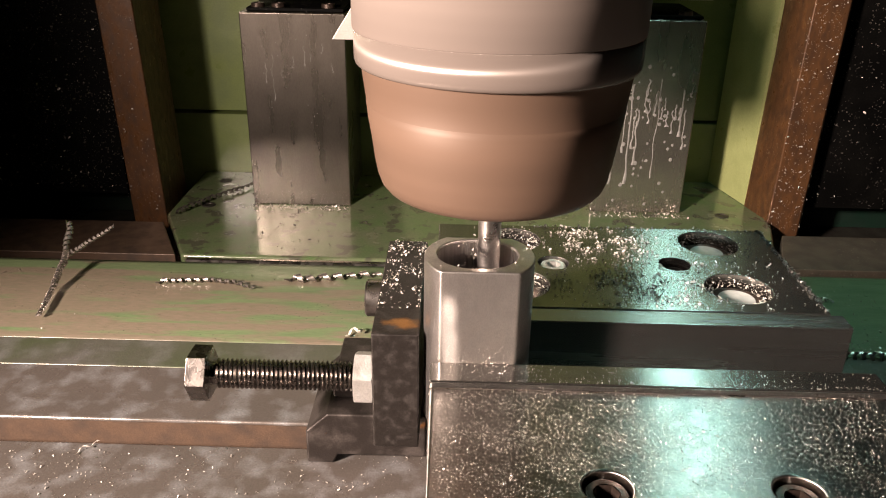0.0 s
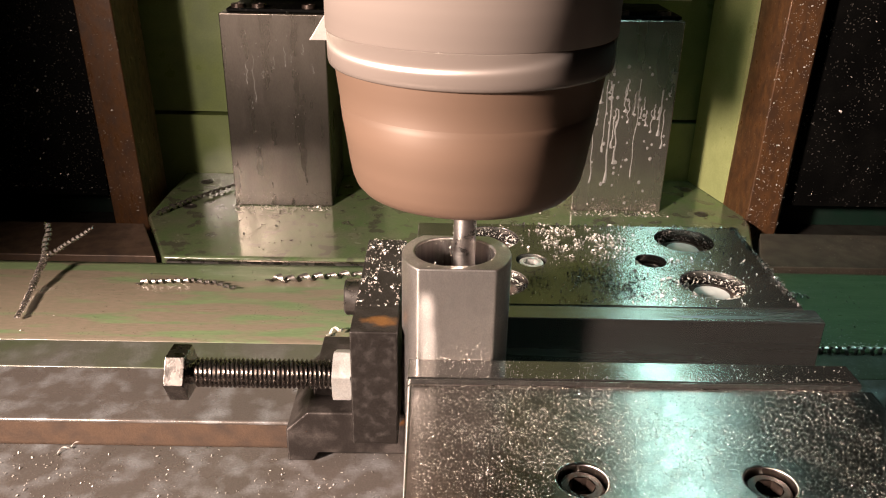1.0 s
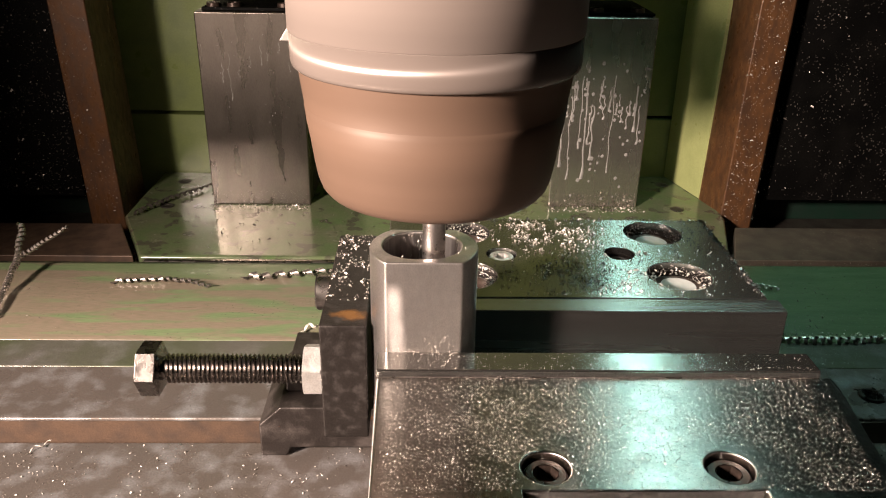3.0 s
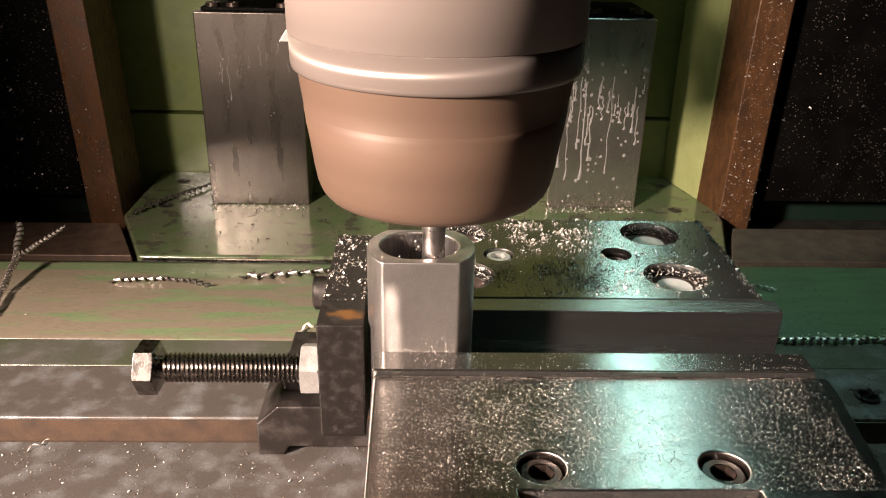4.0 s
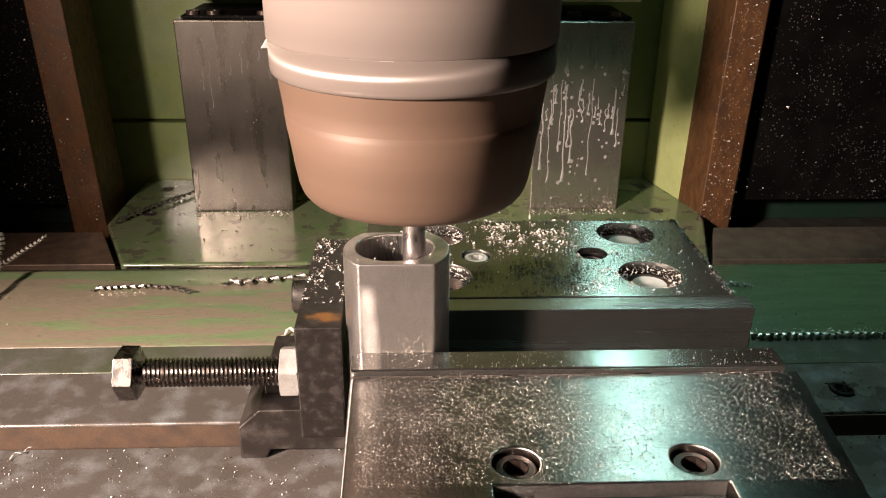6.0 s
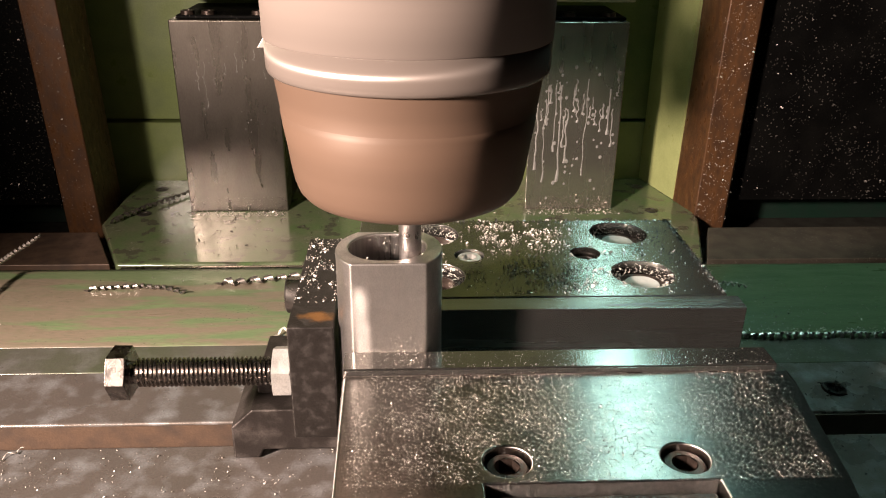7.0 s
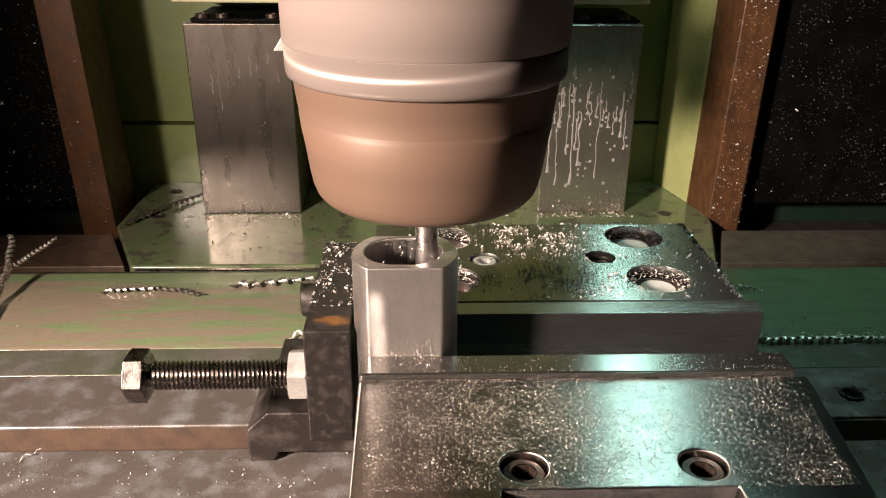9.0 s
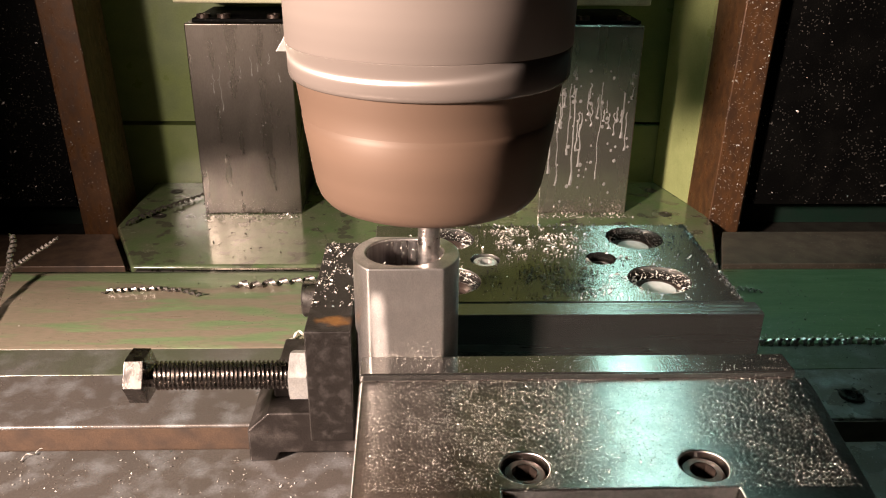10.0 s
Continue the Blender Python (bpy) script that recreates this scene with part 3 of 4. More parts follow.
def build_spindle():
    ob = thing("spindle_chuck", "spinning brown steel collet chuck holding an end mill", "chuck", "", (0.0035, 0.0098, 0.1350))
    part("lower_nut", lathe([(0.0050, 0.0), (0.0305, 0.0), (0.0340, 0.0003), (0.0365, 0.0014), (0.0381, 0.0034), (0.0392, 0.0065), (0.0401, 0.0115), (0.0411, 0.0190),
                             (0.0417, 0.0228), (0.0421, 0.0250), (0.0424, 0.0280), (0.04265, 0.0300), (0.0425, 0.0304), (0.0434, 0.0370), (0.0441, 0.0424)], 160), CHUCK_LOW, ob,
         "brown collet nut", angle=60)
    part("collar", lathe([(0.0441, 0.0424), (0.0452, 0.0426), (0.0458, 0.0431), (0.0461, 0.0440), (0.0462, 0.0452), (0.04625, 0.0490), (0.0463, 0.0534)], 160), COLLAR, ob,
         "rounded steel collar", angle=60)
    part("body", lathe([(0.0463, 0.0534), (0.0466, 0.0538), (0.0467, 0.0700), (0.0470, 0.1000), (0.0470, 0.1698), (0, 0.1698)], 160), CHUCK, ob, angle=60)
    part("collet", lathe([(0.0038, 0.0002), (0.0050, 0.0002), (0.0060, 0.004), (0, 0.004)], 48), STEEL, ob)
    mill = [(0, -0.036), (0.0037, -0.036)]
    for k in range(17):
        z = -0.0356 + 0.0014 * k
        mill += [(0.00404, z), (0.00408, z + 0.0008), (0.00404, z + 0.0011)]
    mill += [(0.0041, -0.0112), (0.0041, 0.002), (0, 0.002)]
    part("end_mill", lathe(mill, 48), CARBIDE, ob, "bright end mill blurred by spinning", angle=40)
    return ob


SPINDLE = build_spindle()

# ---- swarf, chips and coolant ----


def curl(name, path, radius, pitch, width, mat, label):
    """A helical ribbon of swarf along a bent path."""
    rnd = random.Random(len(path) * 77 + int(radius * 1e6) + int(abs(path[0][0]) * 1e4))
    pts = [Vector(p) for p in path]
    lengths = [0.0]
    for a, b in zip(pts, pts[1:]):
        lengths.append(lengths[-1] + (b - a).length)
    total = lengths[-1]
    steps = int(total / pitch * 14)
    bm = bmesh.new()
    rows = []
    for k in range(steps + 1):
        d = total * k / steps
        i = max(j for j in range(len(pts) - 1) if lengths[j] <= d + 1e-9)
        f = (d - lengths[i]) / max(lengths[i + 1] - lengths[i], 1e-9)
        c = pts[i].lerp(pts[i + 1], f)
        axis = (pts[i + 1] - pts[i]).normalized()
        u = axis.cross(Vector((0, 0, 1))).normalized()
        v = axis.cross(u)
        a = 2 * math.pi * d / pitch
        r = radius * (0.85 + 0.3 * noise.noise(Vector((d * 150, radius * 999, 0)))) * (1 - 0.5 * (k / steps) ** 3)
        out = u * math.cos(a) + v * math.sin(a)
        wob = Vector((noise.noise(Vector((d * 90, 1.0, 0))), noise.noise(Vector((d * 90, 5.0, 0))), 0)) * radius * 0.8
        p = c + out * r + wob
        p.z = max(p.z, min(q.z for q in pts) - radius)
        rows.append([bm.verts.new(p - axis * width * 0.5), bm.verts.new(p + axis * width * 0.5 + out * width * 0.25),
                     bm.verts.new(p + axis * width * 0.45 - out * width * 0.25)])
    for a, b in zip(rows, rows[1:]):
        for i in range(3):
            bm.faces.new((a[i], b[i], b[(i + 1) % 3], a[(i + 1) % 3]))
    return tagged(part(name, bm, mat, None, "", 0, 50), label, "swarf", "swarf curls")


def flakes(name, count, place, size, mat, label, seed, up=True, normal=(0, 0, 1)):
    """Many small bent chips, each a thin wedge, lying on a surface."""
    rnd = random.Random(seed)
    verts, faces = [], []
    n = Vector(normal)
    for _ in range(count):
        spot = place(rnd)
        if spot is None:
            continue
        p = Vector(spot)
        s = size * rnd.choice((0.5, 0.6, 0.7, 0.9, 1.0, 1.5)) * rnd.uniform(0.7, 1.2)
        turn = Euler((rnd.uniform(-0.9, 0.9), rnd.uniform(-0.9, 0.9), rnd.uniform(0, 6.28))).to_matrix()
        base = len(verts)
        for q in ((-1, -0.3, 0), (1, -0.45, 0.15), (0.7, 0.5, 0.5), (-0.8, 0.35, 0.35), (0, 0, -0.12)):
            verts.append(p + n * s * 0.35 + turn @ (Vector(q) * s * 0.5))
        faces += [(base, base + 1, base + 2, base + 3), (base + 1, base, base + 4), (base + 2, base + 1, base + 4), (base + 3, base + 2, base + 4), (base, base + 3, base + 4)]
    me = bpy.data.meshes.new(name)
    me.from_pydata(verts, [], faces)
    me.materials.append(mat)
    ob = new(name, me)
    return tagged(ob, label, "chips", "", "stuff")


def spread(x0, x1, y0, y1, z, dens=None):
    def place(rnd):
        for _ in range(40):
            x, y = rnd.uniform(x0, x1), rnd.uniform(y0, y1)
            if dens is None or rnd.random() < dens(x, y):
                return (x, y, z)
        return None
    return place


def clump(x, y, k=60.0, seed=0.0):
    return min(max(0.5 + 1.6 * noise.noise(Vector((x * k, y * k, seed))), 0.0), 1.0)


def bores(x, y):
    """False where a counterbore opens in the jaws."""
    spots = [(0.1112, 0.0957, 0.0142), (0.1110, 0.0490, 0.0142), (0.0180, 0.0950, 0.0142), (0.0180, 0.0485, 0.0142), (0.0897, 0.0717, 0.0072),
             (0.0354, 0.0703, 0.0072), (0.0364, -0.0716, 0.0078), (0.0912, -0.0716, 0.0078)]
    return all((x - a) ** 2 + (y - b) ** 2 > r * r for a, b, r in spots)


def on_jaw(x, y):
    """False past the slanting flank of the moving jaw."""
    return x < 0.1405 + (y + 0.028) * 0.139


def blob(x, y, cx, cy, rx, ry):
    return math.exp(-((x - cx) / rx) ** 2 - ((y - cy) / ry) ** 2)


def build_chips():
    flakes("chip_scatter", 15000, spread(-0.012, 0.135, -0.082, -0.0248, 0.0731,
           lambda x, y: bores(x, y) * (0.04 + (0.3 + 0.7 * clump(x, y, 90)) * (0.16 + 0.84 * blob(x, y, 0.030, -0.048, 0.036, 0.036)))), 0.00028, CHIP,
           "fine bright chips scattered on the moving jaw", 1)
    # greyer metal on this side puts in the weaker warm light
    flakes("chip_scatter", 15000, spread(0.04, 0.142, -0.082, -0.0248, 0.0731, lambda x, y: bores(x, y) * on_jaw(x, y) * (0.3 + 0.7 * clump(x, y, 70, 4.0))), 0.00032, CHIP_DULL,
           "fine chips scattered on the moving jaw, greyed for the weaker lamp light", 2)
    flakes("chip_scatter", 800, spread(-0.015, 0.139, -0.0234, -0.0125, 0.0759, lambda x, y: 0.25 + 0.75 * (y < -0.0215) + 0.6 * (x < 0.02)), 0.00034, CHIP,
           "fine bright chips along the jaw plate", 3)
    flakes("chip_scatter", 420, spread(-0.015, 0.139, -0.0258, -0.0240, 0.0732), 0.0003, CHIP, "fine chips heaped along the jaw step", 23)
    flakes("chip_scatter", 1300, spread(0.0, 0.139, 0.029, 0.111, 0.0772, lambda x, y: bores(x, y) * clump(x, y, 120, 2.0) * (
        blob(x, y, 0.050, 0.098, 0.012, 0.014) + 0.8 * blob(x, y, 0.067, 0.088, 0.016, 0.014) + 0.9 * blob(x, y, 0.068, 0.044, 0.016, 0.014)
        + 0.35 * blob(x, y, 0.09, 0.055, 0.03, 0.03) + 0.03)), 0.0011, CHIP, "bright chips heaped on the fixed jaw", 4)
    # black metal also puts in the shade that sleeve and chuck cast here
    flakes("chip_scatter", 1800, spread(0.02, 0.139, 0.029, 0.111, 0.0772, lambda x, y: bores(x, y) * clump(x, y, 100, 7.0) * (
        0.8 * blob(x, y, 0.060, 0.050, 0.03, 0.016) + 0.3 * blob(x, y, 0.12, 0.10, 0.02, 0.03) + 0.08)), 0.0007, CHIP_BLACK,
           "dark chips scattered on the fixed jaw, some darkened for the sleeve's shade", 5)
    flakes("chip_scatter", 420, spread(-0.0375, -0.0212, 0.012, 0.075, 0.0836, lambda x, y: clump(x, y, 130, 3.0) * min(1, y / 0.04)), 0.00085, CHIP,
           "bright chips on the stop block", 6)
    flakes("chip_scatter", 40, spread(-0.019, 0.019, -0.0112, 0.0165, 0.1114, lambda x, y: ((x + 0.0007) / 0.0149) ** 2 + ((y - 0.0034) / 0.0124) ** 2 > 1.0
           and x * x + (y - 0.0022) ** 2 < 0.0188 ** 2), 0.0006, CHIP, "fine chips on the rim of the sleeve", 7)
    flakes("chip_scatter", 120, lambda rnd: (rnd.uniform(-0.011, 0.004), 0.0147, 0.1105 - 0.020 * rnd.random() ** 1.5), 0.0006, CHIP,
           "fine chips clinging inside the bore", 40, True, (0, -1, 0))
    flakes("chip_scatter", 260, lambda rnd: (rnd.uniform(-0.0128, 0.0128), -0.0121 - 0.0002 * rnd.random(), 0.0760 + 0.007 * rnd.random() ** 4), 0.00034, CHIP,
           "fine chips along the foot of the sleeve", 41, True, (0, -1, 0))
    flakes("chip_scatter", 60, spread(0.216, 0.232, 0.063, 0.078, 0.0004, lambda x, y: blob(x, y, 0.2247, 0.0702, 0.006, 0.006)), 0.0022, CHIP_BLACK,
           "black chips heaped on the table plug", 42)
    flakes("chip_scatter", 500, spread(-0.22, -0.02, -0.02, 0.032, 0.0, lambda x, y: clump(x, y, 40, 9.0)), 0.0007, CHIP, "fine chips on the wet table", 8)
    flakes("chip_scatter", 2200, spread(0.145, 0.30, -0.05, 0.12, 0.0, lambda x, y: (0.4 + 0.6 * clump(x, y, 40, 9.0)) * (1 - (0.033 < y < 0.053))), 0.0008, CHIP_DULL,
           "fine chips on the dark table", 9)
    flakes("chip_scatter", 420, spread(0.135, 0.40, 0.125, 0.132, 0.0004), 0.0012, CHIP, "pale chips along the front edge of the green cover", 50)
    flakes("chip_scatter", 260, lambda rnd: (0.1405 + rnd.uniform(-0.0012, 0.0006), rnd.uniform(0.03, 0.112), 0.0770), 0.0012, CHIP_DULL,
           "grey chips clinging to the edge of the fixed jaw", 51)
    flakes("chip_scatter", 160, lambda rnd: (rnd.uniform(0.03, 0.141), 0.1118 + rnd.uniform(-0.001, 0.0006), 0.0770), 0.0012, CHIP_DULL,
           "grey chips clinging to the rear edge of the fixed jaw", 52)
    flakes("chip_scatter", 2400, spread(0.135, 0.41, 0.13, 0.225, 0.0005, lambda x, y: 0.4 + 0.6 * clump(x, y, 50, 12.0)), 0.0008, CHIP_DARK, "fine chips on the green cover", 10)
    flakes("chip_scatter", 160, spread(-0.4, 0.0, 0.13, 0.215, 0.0005, lambda x, y: clump(x, y, 30, 12.0)), 0.0010, CHIP_DARK, "fine chips on the green cover", 15)
    for x0, x1 in ((-0.2208, -0.1190), (0.1345, 0.2282)):
        flakes("chip_scatter", 750, lambda rnd, a=x0, b=x1: (rnd.uniform(a, b), 0.5362, -0.081 + 0.016 * rnd.random() ** 1.6), 0.0012, CHIP_DARK,
               "chips stuck along the foot of the column", 11 + int(x0 > 0), True, (0, -1, 0))
        flakes("chip_scatter", 160, spread(x0, x1, 0.520, 0.536, -0.081), 0.0020, CHIP, "chips heaped before the column", 16, True)
    for x0, x1, y, seed in ((-0.70, -0.360, 0.545, 13), (0.367, 0.70, 0.545, 14)):
        flakes("chip_scatter", 3000 if x0 < 0 else 1000, lambda rnd, a=x0, b=x1, c=y: (rnd.uniform(a, b), c, -0.07 + 0.32 * rnd.random() ** 1.3), 0.0022, CHIP_DARK,
               "dull chips clinging to the black cover", seed + 30, True, (0, -1, 0))
        flakes("chip_scatter", 1300 if x0 < 0 else 260, lambda rnd, a=x0, b=x1, c=y: (rnd.uniform(a, b), c, -0.07 + 0.32 * rnd.random() ** 1.3), 0.0013, CHIP,
               "bright chips clinging to the black cover", seed, True, (0, -1, 0))
    flakes("chip_scatter", 520, lambda rnd: (rnd.uniform(0.3160, 0.3505), 0.520, -0.09 + 0.24 * rnd.random()), 0.0014, CHIP,
           "bright chips clinging to the brown cover", 17, True, (0, -1, 0))
    flakes("chip_scatter", 220, lambda rnd: (rnd.uniform(-0.352, -0.3180), 0.530, -0.09 + 0.24 * rnd.random()), 0.0013, CHIP,
           "bright chips clinging to the brown cover", 18, True, (0, -1, 0))
    for k, (cx, cy) in enumerate(((0.1112, 0.0957), (0.1110, 0.0490), (0.0180, 0.0950), (0.0180, 0.0485))):
        flakes("chip_scatter", 260, lambda rnd, a=cx, b=cy: (lambda t, r: (a + r * math.cos(t), b + r * math.sin(t), 0.0728 + (r - 0.0085) * 0.7))(
            rnd.uniform(0, 6.28), rnd.uniform(0.0088, 0.0132)), 0.0011, CHIP_DARK if k == 0 else CHIP, "chips packed round the sunken bolt", 30 + k)
    flakes("chip_scatter", 220, spread(-0.26, 0.30, 0.42, 0.53, -0.081, lambda x, y: clump(x, y, 25, 1.0)), 0.0020, CHIP_DARK, "dark chips on the wet plate", 19)


def build_curls():
    curl("swarf_curl", [(-0.2555, 0.2150, 0.030), (-0.2541, 0.2035, 0.014), (-0.2500, 0.1700, 0.004), (-0.2440, 0.1415, 0.003)], 0.0021, 0.0030, 0.0020, CHIP_DARK,
         "long dark swarf spiral leaning on the green cover")
    curl("swarf_curl", [(-0.2541, 0.2045, 0.012), (-0.2400, 0.2065, 0.020), (-0.2246, 0.2093, 0.030)], 0.0016, 0.0030, 0.0020, CHIP_DARK,
         "grey swarf spiral crossing another on the cover")
    curl("swarf_curl", [(-0.1930, 0.1885, 0.0025), (-0.1780, 0.1905, 0.0025), (-0.1616, 0.1925, 0.0025), (-0.1450, 0.1890, 0.0025), (-0.1308, 0.1825, 0.0025)], 0.0017, 0.0050, 0.0022,
         CHIP_DARK, "wavy grey swarf spiral lying on the green cover")
    curl("swarf_curl", [(-0.1135, 0.1960, 0.003), (-0.1000, 0.1950, 0.003), (-0.0900, 0.1985, 0.003), (-0.0500, 0.2050, 0.003)], 0.0022, 0.0085, 0.0036, CHIP_DARK,
         "broad bright swarf ribbon lying on the green cover")
    curl("swarf_curl", [(-0.2931, 0.4985, -0.0775), (-0.2700, 0.5400, -0.0775), (-0.2351, 0.5872, -0.0775)], 0.0024, 0.0075, 0.0038, CHIP_DARK,
         "dark swarf spiral lying on the wet plate")
    curl("swarf_curl", [(0.2080, 0.1890, 0.002), (0.2253, 0.1850, 0.002)], 0.0017, 0.0040, 0.0011, CHIP_DARK, "short swarf spiral on the green cover")
    curl("swarf_curl", [(-0.1725, 0.0244, 0.0015), (-0.1650, 0.0330, 0.0015)], 0.0010, 0.0060, 0.0007, CHIP, "thin bright swarf thread on the wet table")
    curl("swarf_curl", [(-0.0680, 0.1300, 0.0025), (-0.0600, 0.1330, 0.0035)], 0.0022, 0.0060, 0.0016, CHIP, "small bright swarf curl by the stop")
    curl("swarf_curl", [(0.1480, 0.1235, 0.0005), (0.30, 0.1235, 0.0005), (0.355, 0.1235, 0.0005)], 0.0026, 0.0047, 0.0020, CHIP_DARK,
         "long dark swarf spiral along the rear table edge")


def build_runs():
    """Dried coolant runs: narrow raised beads ending in a drop."""
    rnd = random.Random(5)
    for name, x0, x1, count, top, longest, thick in (("coolant_run", 0.140, 0.226, 24, 0.062, 0.105, 0.0014), ("coolant_run", -0.205, -0.13, 8, 0.09, 0.06, 0.0005)):
        bm = bmesh.new()
        for k in range(count):
            x = x0 + (x1 - x0) * (k + rnd.uniform(0.1, 0.9)) / count
            z, end = top - rnd.uniform(0, 0.035), (0.12 + 0.9 * rnd.random() ** 2) * longest
            steps, w = 14, thick * rnd.uniform(0.6, 1.2)
            rows = []
            for i in range(steps + 1):
                f = i / steps
                xx = x + 0.0025 * noise.noise(Vector((k * 7.0, f * 4.0, 0)))
                ww = w * (0.5 + 0.35 * noise.noise(Vector((k * 3.0, f * 9.0, 2)))) * (2.3 if i >= steps - 1 else 1.0)
                zz = z - end * f
                rows.append([bm.verts.new((xx - ww, 0.5364, zz)), bm.verts.new((xx, 0.5364 - ww * 0.5, zz)), bm.verts.new((xx + ww, 0.5364, zz))])
            for a, b in zip(rows, rows[1:]):
                bm.faces.new((a[0], a[1], b[1], b[0]))
                bm.faces.new((a[1], a[2], b[2], b[1]))
        for _ in range(count * 3):
            x, z, r = rnd.uniform(x0, x1), rnd.uniform(top - longest - 0.03, top + 0.01), thick * rnd.uniform(0.6, 1.5)
            bmesh.ops.create_icosphere(bm, subdivisions=1, radius=r, matrix=Matrix.Translation((x, 0.5364, z)) @ Matrix.Diagonal((1, 0.4, 1.2, 1)))
        tagged(part(name, bm, RUN, None), "pale dried coolant runs and drops on the column", "coolant", "", "stuff")


def build_bracket():
    """A bent plate on the spindle head that travels with it, behind the chuck."""
    ob = thing("head_plate", "bare steel plate with a slanted edge on the spindle head", "plate", "", (0, 0, 0))
    across = Matrix(((1, 0, 0, 0), (0, 0, -1, 0), (0, 1, 0, 0), (0, 0, 0, 1)))
    part("blade", prism([(0, 0), (0.062, 0), (0.062, 0.090), (0.0585, 0.090)], -0.003, 0.0, across), BRIGHT_PLATE, ob, "", 0.0004)
    part("flange", box(0.030, 0.062, 0.0032, 0.030, 0.060, 0.0635), BRIGHT_PLATE, ob, "", 0.0004)
    return ob


HEAD_PLATE = build_bracket()
RUN = material("dried_coolant", (0.27, 0.26, 0.245), 0.5, 0.0, (0.4, 0.385, 0.365), 0.4, 300, 1500, 0.1)
build_chips()
build_curls()
build_runs()


def build_flying_chips():
    """Slivers thrown up by the cutter; they start and end on the floor of the bore."""
    rnd = random.Random(11)
    made = []
    for k in range(44):
        bm = bmesh.new()
        length, width = rnd.uniform(0.0016, 0.0034), rnd.uniform(0.00025, 0.00045)
        rows = []
        for i in range(6):
            f = i / 5 - 0.5
            c = Vector((f * length, 0, 1.4 * length * (0.25 - f * f) * 0.5))
            rows.append([bm.verts.new(c + Vector(q) * width) for q in ((0, -0.6, 0), (0, 0.6, 0.1), (0, 0, 0.45))])
        for a, b in zip(rows, rows[1:]):
            for i in range(3):
                bm.faces.new((a[i], b[i], b[(i + 1) % 3], a[(i + 1) % 3]))
        bm.faces.new(rows[0])
        bm.faces.new(rows[-1][::-1])
        ob = tagged(part("flying_chip", bm, CHIP), "thin bright steel chip thrown up by the cutter", "chip", "flying chips")
        ob.location = (rnd.uniform(-0.009, -0.001), rnd.uniform(-0.003, 0.010), 0.0684)
        made.append(ob)
    return made


CHIPS = build_flying_chips()


def build_thrown_chips():
    """Long thin slivers that leave the bore once and land behind the table."""
    rnd = random.Random(23)
    made = []
    flights = [(4.9, (-0.155, 0.42, 0.043)), (5.1, (-0.20, 0.40, 0.02)), (5.2, (-0.08, 0.20, 0.12))]
    for k in range(44):
        flights.append((7.1 + 0.1 * (k % 7), (rnd.uniform(0.18, 0.50), rnd.uniform(0.30, 0.50), rnd.uniform(-0.06, 0.10))))
    for k, (start, mid) in enumerate(flights):
        length, width = (0.005, 0.0009) if k < 3 else (rnd.uniform(0.004, 0.018), rnd.uniform(0.0003, 0.0006))
        bm = bmesh.new()
        rows = []
        for i in range(7):
            f = i / 6 - 0.5
            c = Vector((f * length, 0, 0.12 * length * (0.25 - f * f)))
            rows.append([bm.verts.new(c + Vector(q) * width) for q in ((0, -0.6, 0), (0, 0.6, 0.1), (0, 0, 0.45))])
        for a, b in zip(rows, rows[1:]):
            for i in range(3):
                bm.faces.new((a[i], b[i], b[(i + 1) % 3], a[(i + 1) % 3]))
        bm.faces.new(rows[0])
        bm.faces.new(rows[-1][::-1])
        ob = tagged(part("thrown_chip", bm, CHIP), "thin bright steel sliver flung from the cutter", "chip", "thrown chips")
        home = Vector((rnd.uniform(-0.008, -0.003), rnd.uniform(0.0, 0.006), 0.0684))
        ob.location = home
        side = 1 if mid[0] > 0 else -1
        land = Vector((side * rnd.uniform(0.34, 0.60), rnd.uniform(0.490, 0.515), -0.1203))
        made.append((ob, start, home, Vector(mid), land, (rnd.uniform(-25, 30) * -side, rnd.uniform(-20, 20))))
    return made


THROWN = build_thrown_chips()


def thrown_rows(start, home, mid, land, tilt):
    """Rest in the bore, one flight of two tenths of a second, rest on the floor behind the strip."""
    return [(0.0, pose(*home, 0, 0, tilt[1])), (start, pose(*home, 0, 0, tilt[1])), (start + 0.1, pose(*mid, 0, tilt[0], tilt[1])),
            (start + 0.2, pose(*land, 0, 0, tilt[1])), (10.0, pose(*land, 0, 0, tilt[1]))]


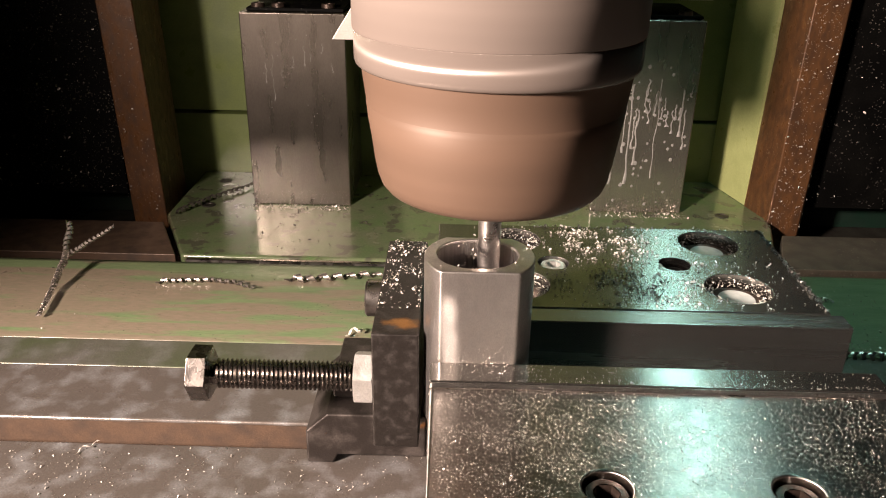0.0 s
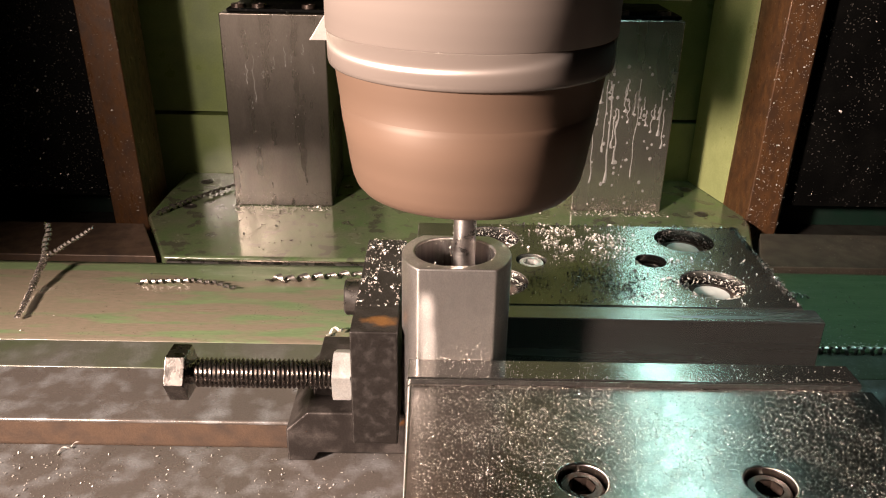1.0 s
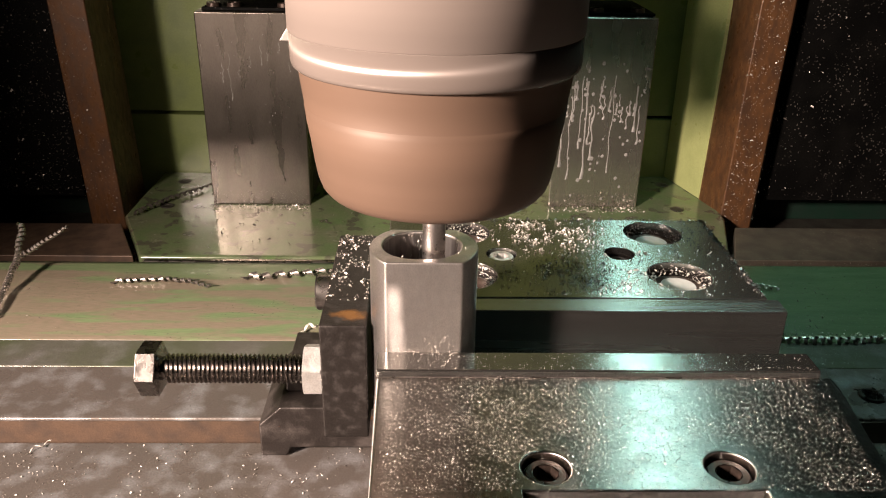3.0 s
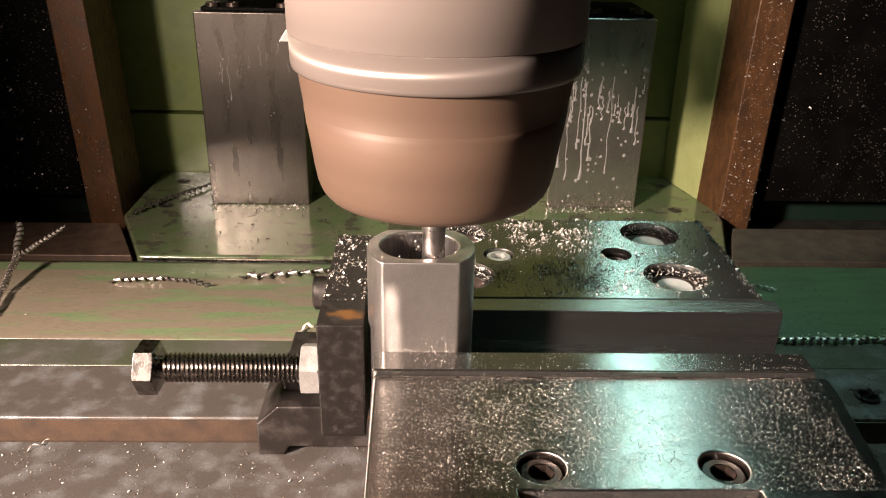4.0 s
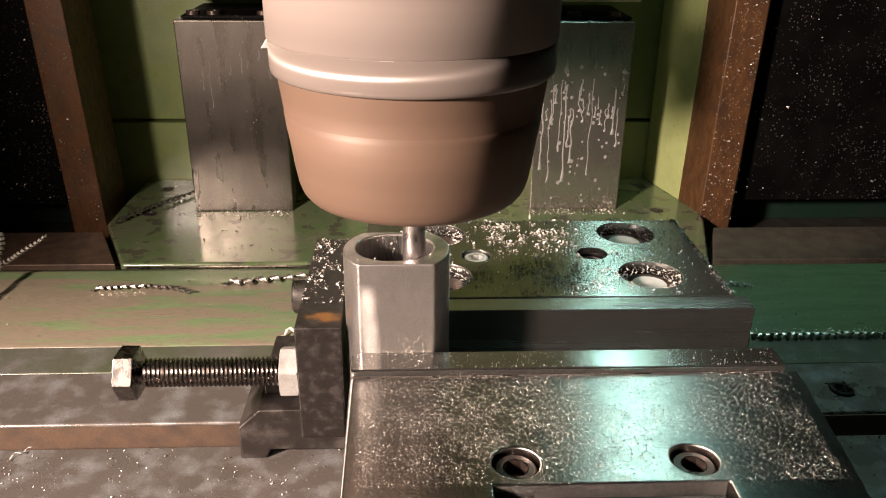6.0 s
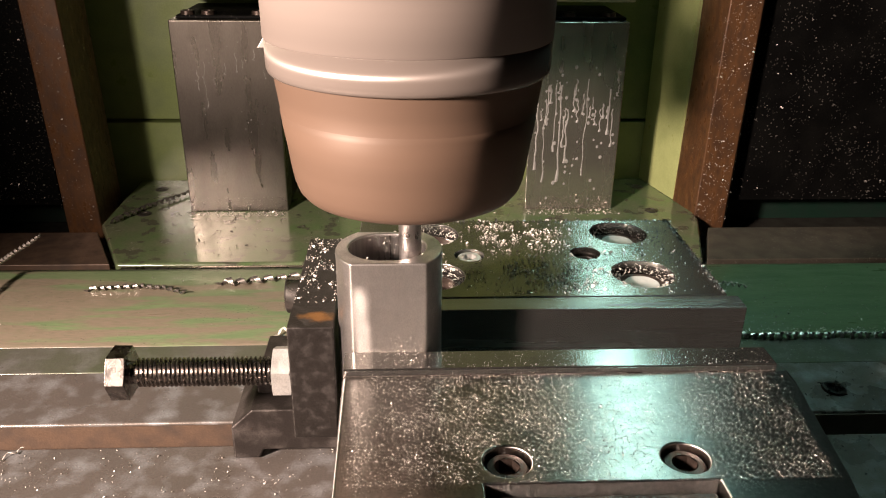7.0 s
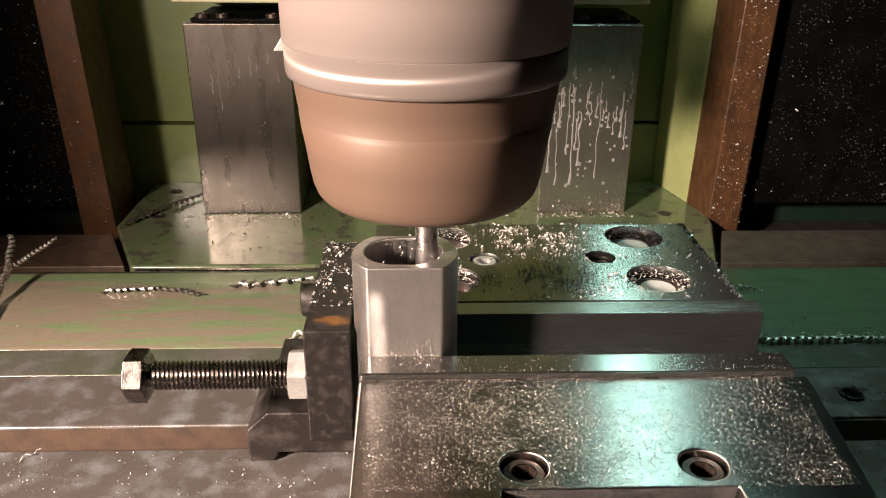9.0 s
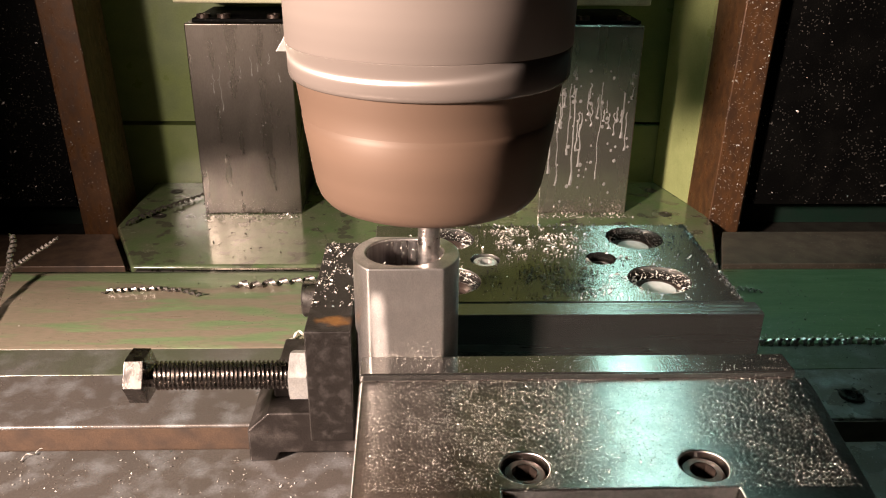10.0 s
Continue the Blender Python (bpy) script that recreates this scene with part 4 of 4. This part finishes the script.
def chip_rows(ob, k):
    """Short hops inside the two bursts, rest on the bore floor otherwise."""
    rnd = random.Random(100 + k)
    home = Vector(ob.location)
    rows, turn = [], [rnd.uniform(0, 360) for _ in range(3)]
    for i in range(101):
        t = i / 10
        p = home.copy()
        if 4.4 + 0.010 * k <= t <= 5.5 - 0.008 * k or 7.1 + 0.006 * k <= t <= 8.1 - 0.008 * k:
            if rnd.random() < 0.72:
                high = rnd.random() ** 1.5
                p = Vector((rnd.uniform(-0.0115, 0.000) - 0.004 * high, rnd.uniform(-0.001, 0.009) + 0.003 * high, 0.105 + 0.019 * high))
            turn = [a + rnd.uniform(-60, 60) for a in turn]
        rows.append((t, pose(*p, turn[0] if p != home else 0, turn[1] if p != home else 0, turn[2])))
    smooth = [rows[0]]
    for t, m in rows[1:]:
        q0, q1 = smooth[-1][1].to_quaternion(), m.to_quaternion()
        angle = q0.rotation_difference(q1).angle
        angle = min(angle, 2 * math.pi - angle)
        q = q0.slerp(q1, min(1.0, 1.2 / max(angle, 1e-6)))
        smooth.append((t, Matrix.LocRotScale(m.translation, q, None)))
    return smooth


def motions():
    """The cutter follows the bore while it spins; chips fly from it in two bursts."""
    keys = [(0.0, 0.0034, 0.0088), (0.5, 0.0028, 0.0077), (1.0, 0.0028, 0.0077), (1.5, 0.0026, 0.0044), (2.0, 0.0031, 0.0020), (2.5, 0.0030, 0.0001), (4.0, 0.0044, -0.0031), (4.5, 0.0046, -0.0041), (5.0, 0.0054, -0.0031), (5.5, 0.0058, -0.0021), (7.0, 0.0077, -0.0008), (7.5, 0.0080, 0.0011), (8.0, 0.0081, 0.0005), (8.5, 0.0083, 0.0003), (9.0, 0.0079, 0.0013), (9.5, 0.0079, 0.0012), (10.0, 0.0083, 0.0012)]
    rows = []
    for k in range(101):
        t = k / 10
        x = float(np.interp(t, [q[0] for q in keys], [q[1] for q in keys]))
        y = float(np.interp(t, [q[0] for q in keys], [q[2] for q in keys]))
        rows.append((t, pose(x, y, 0.1350, 0, 0, 75 * k)))
    walk(SPINDLE, rows)
    walk(HEAD_PLATE, [(t, pose(m.translation.x + -0.0816, m.translation.y + 0.1800, 0.1521)) for t, m in rows])
    for k, chip in enumerate(CHIPS):
        walk(chip, chip_rows(chip, k))
    for ob, start, home, mid, land, tilt in THROWN:
        walk(ob, thrown_rows(start, home, mid, land, tilt))


motions()
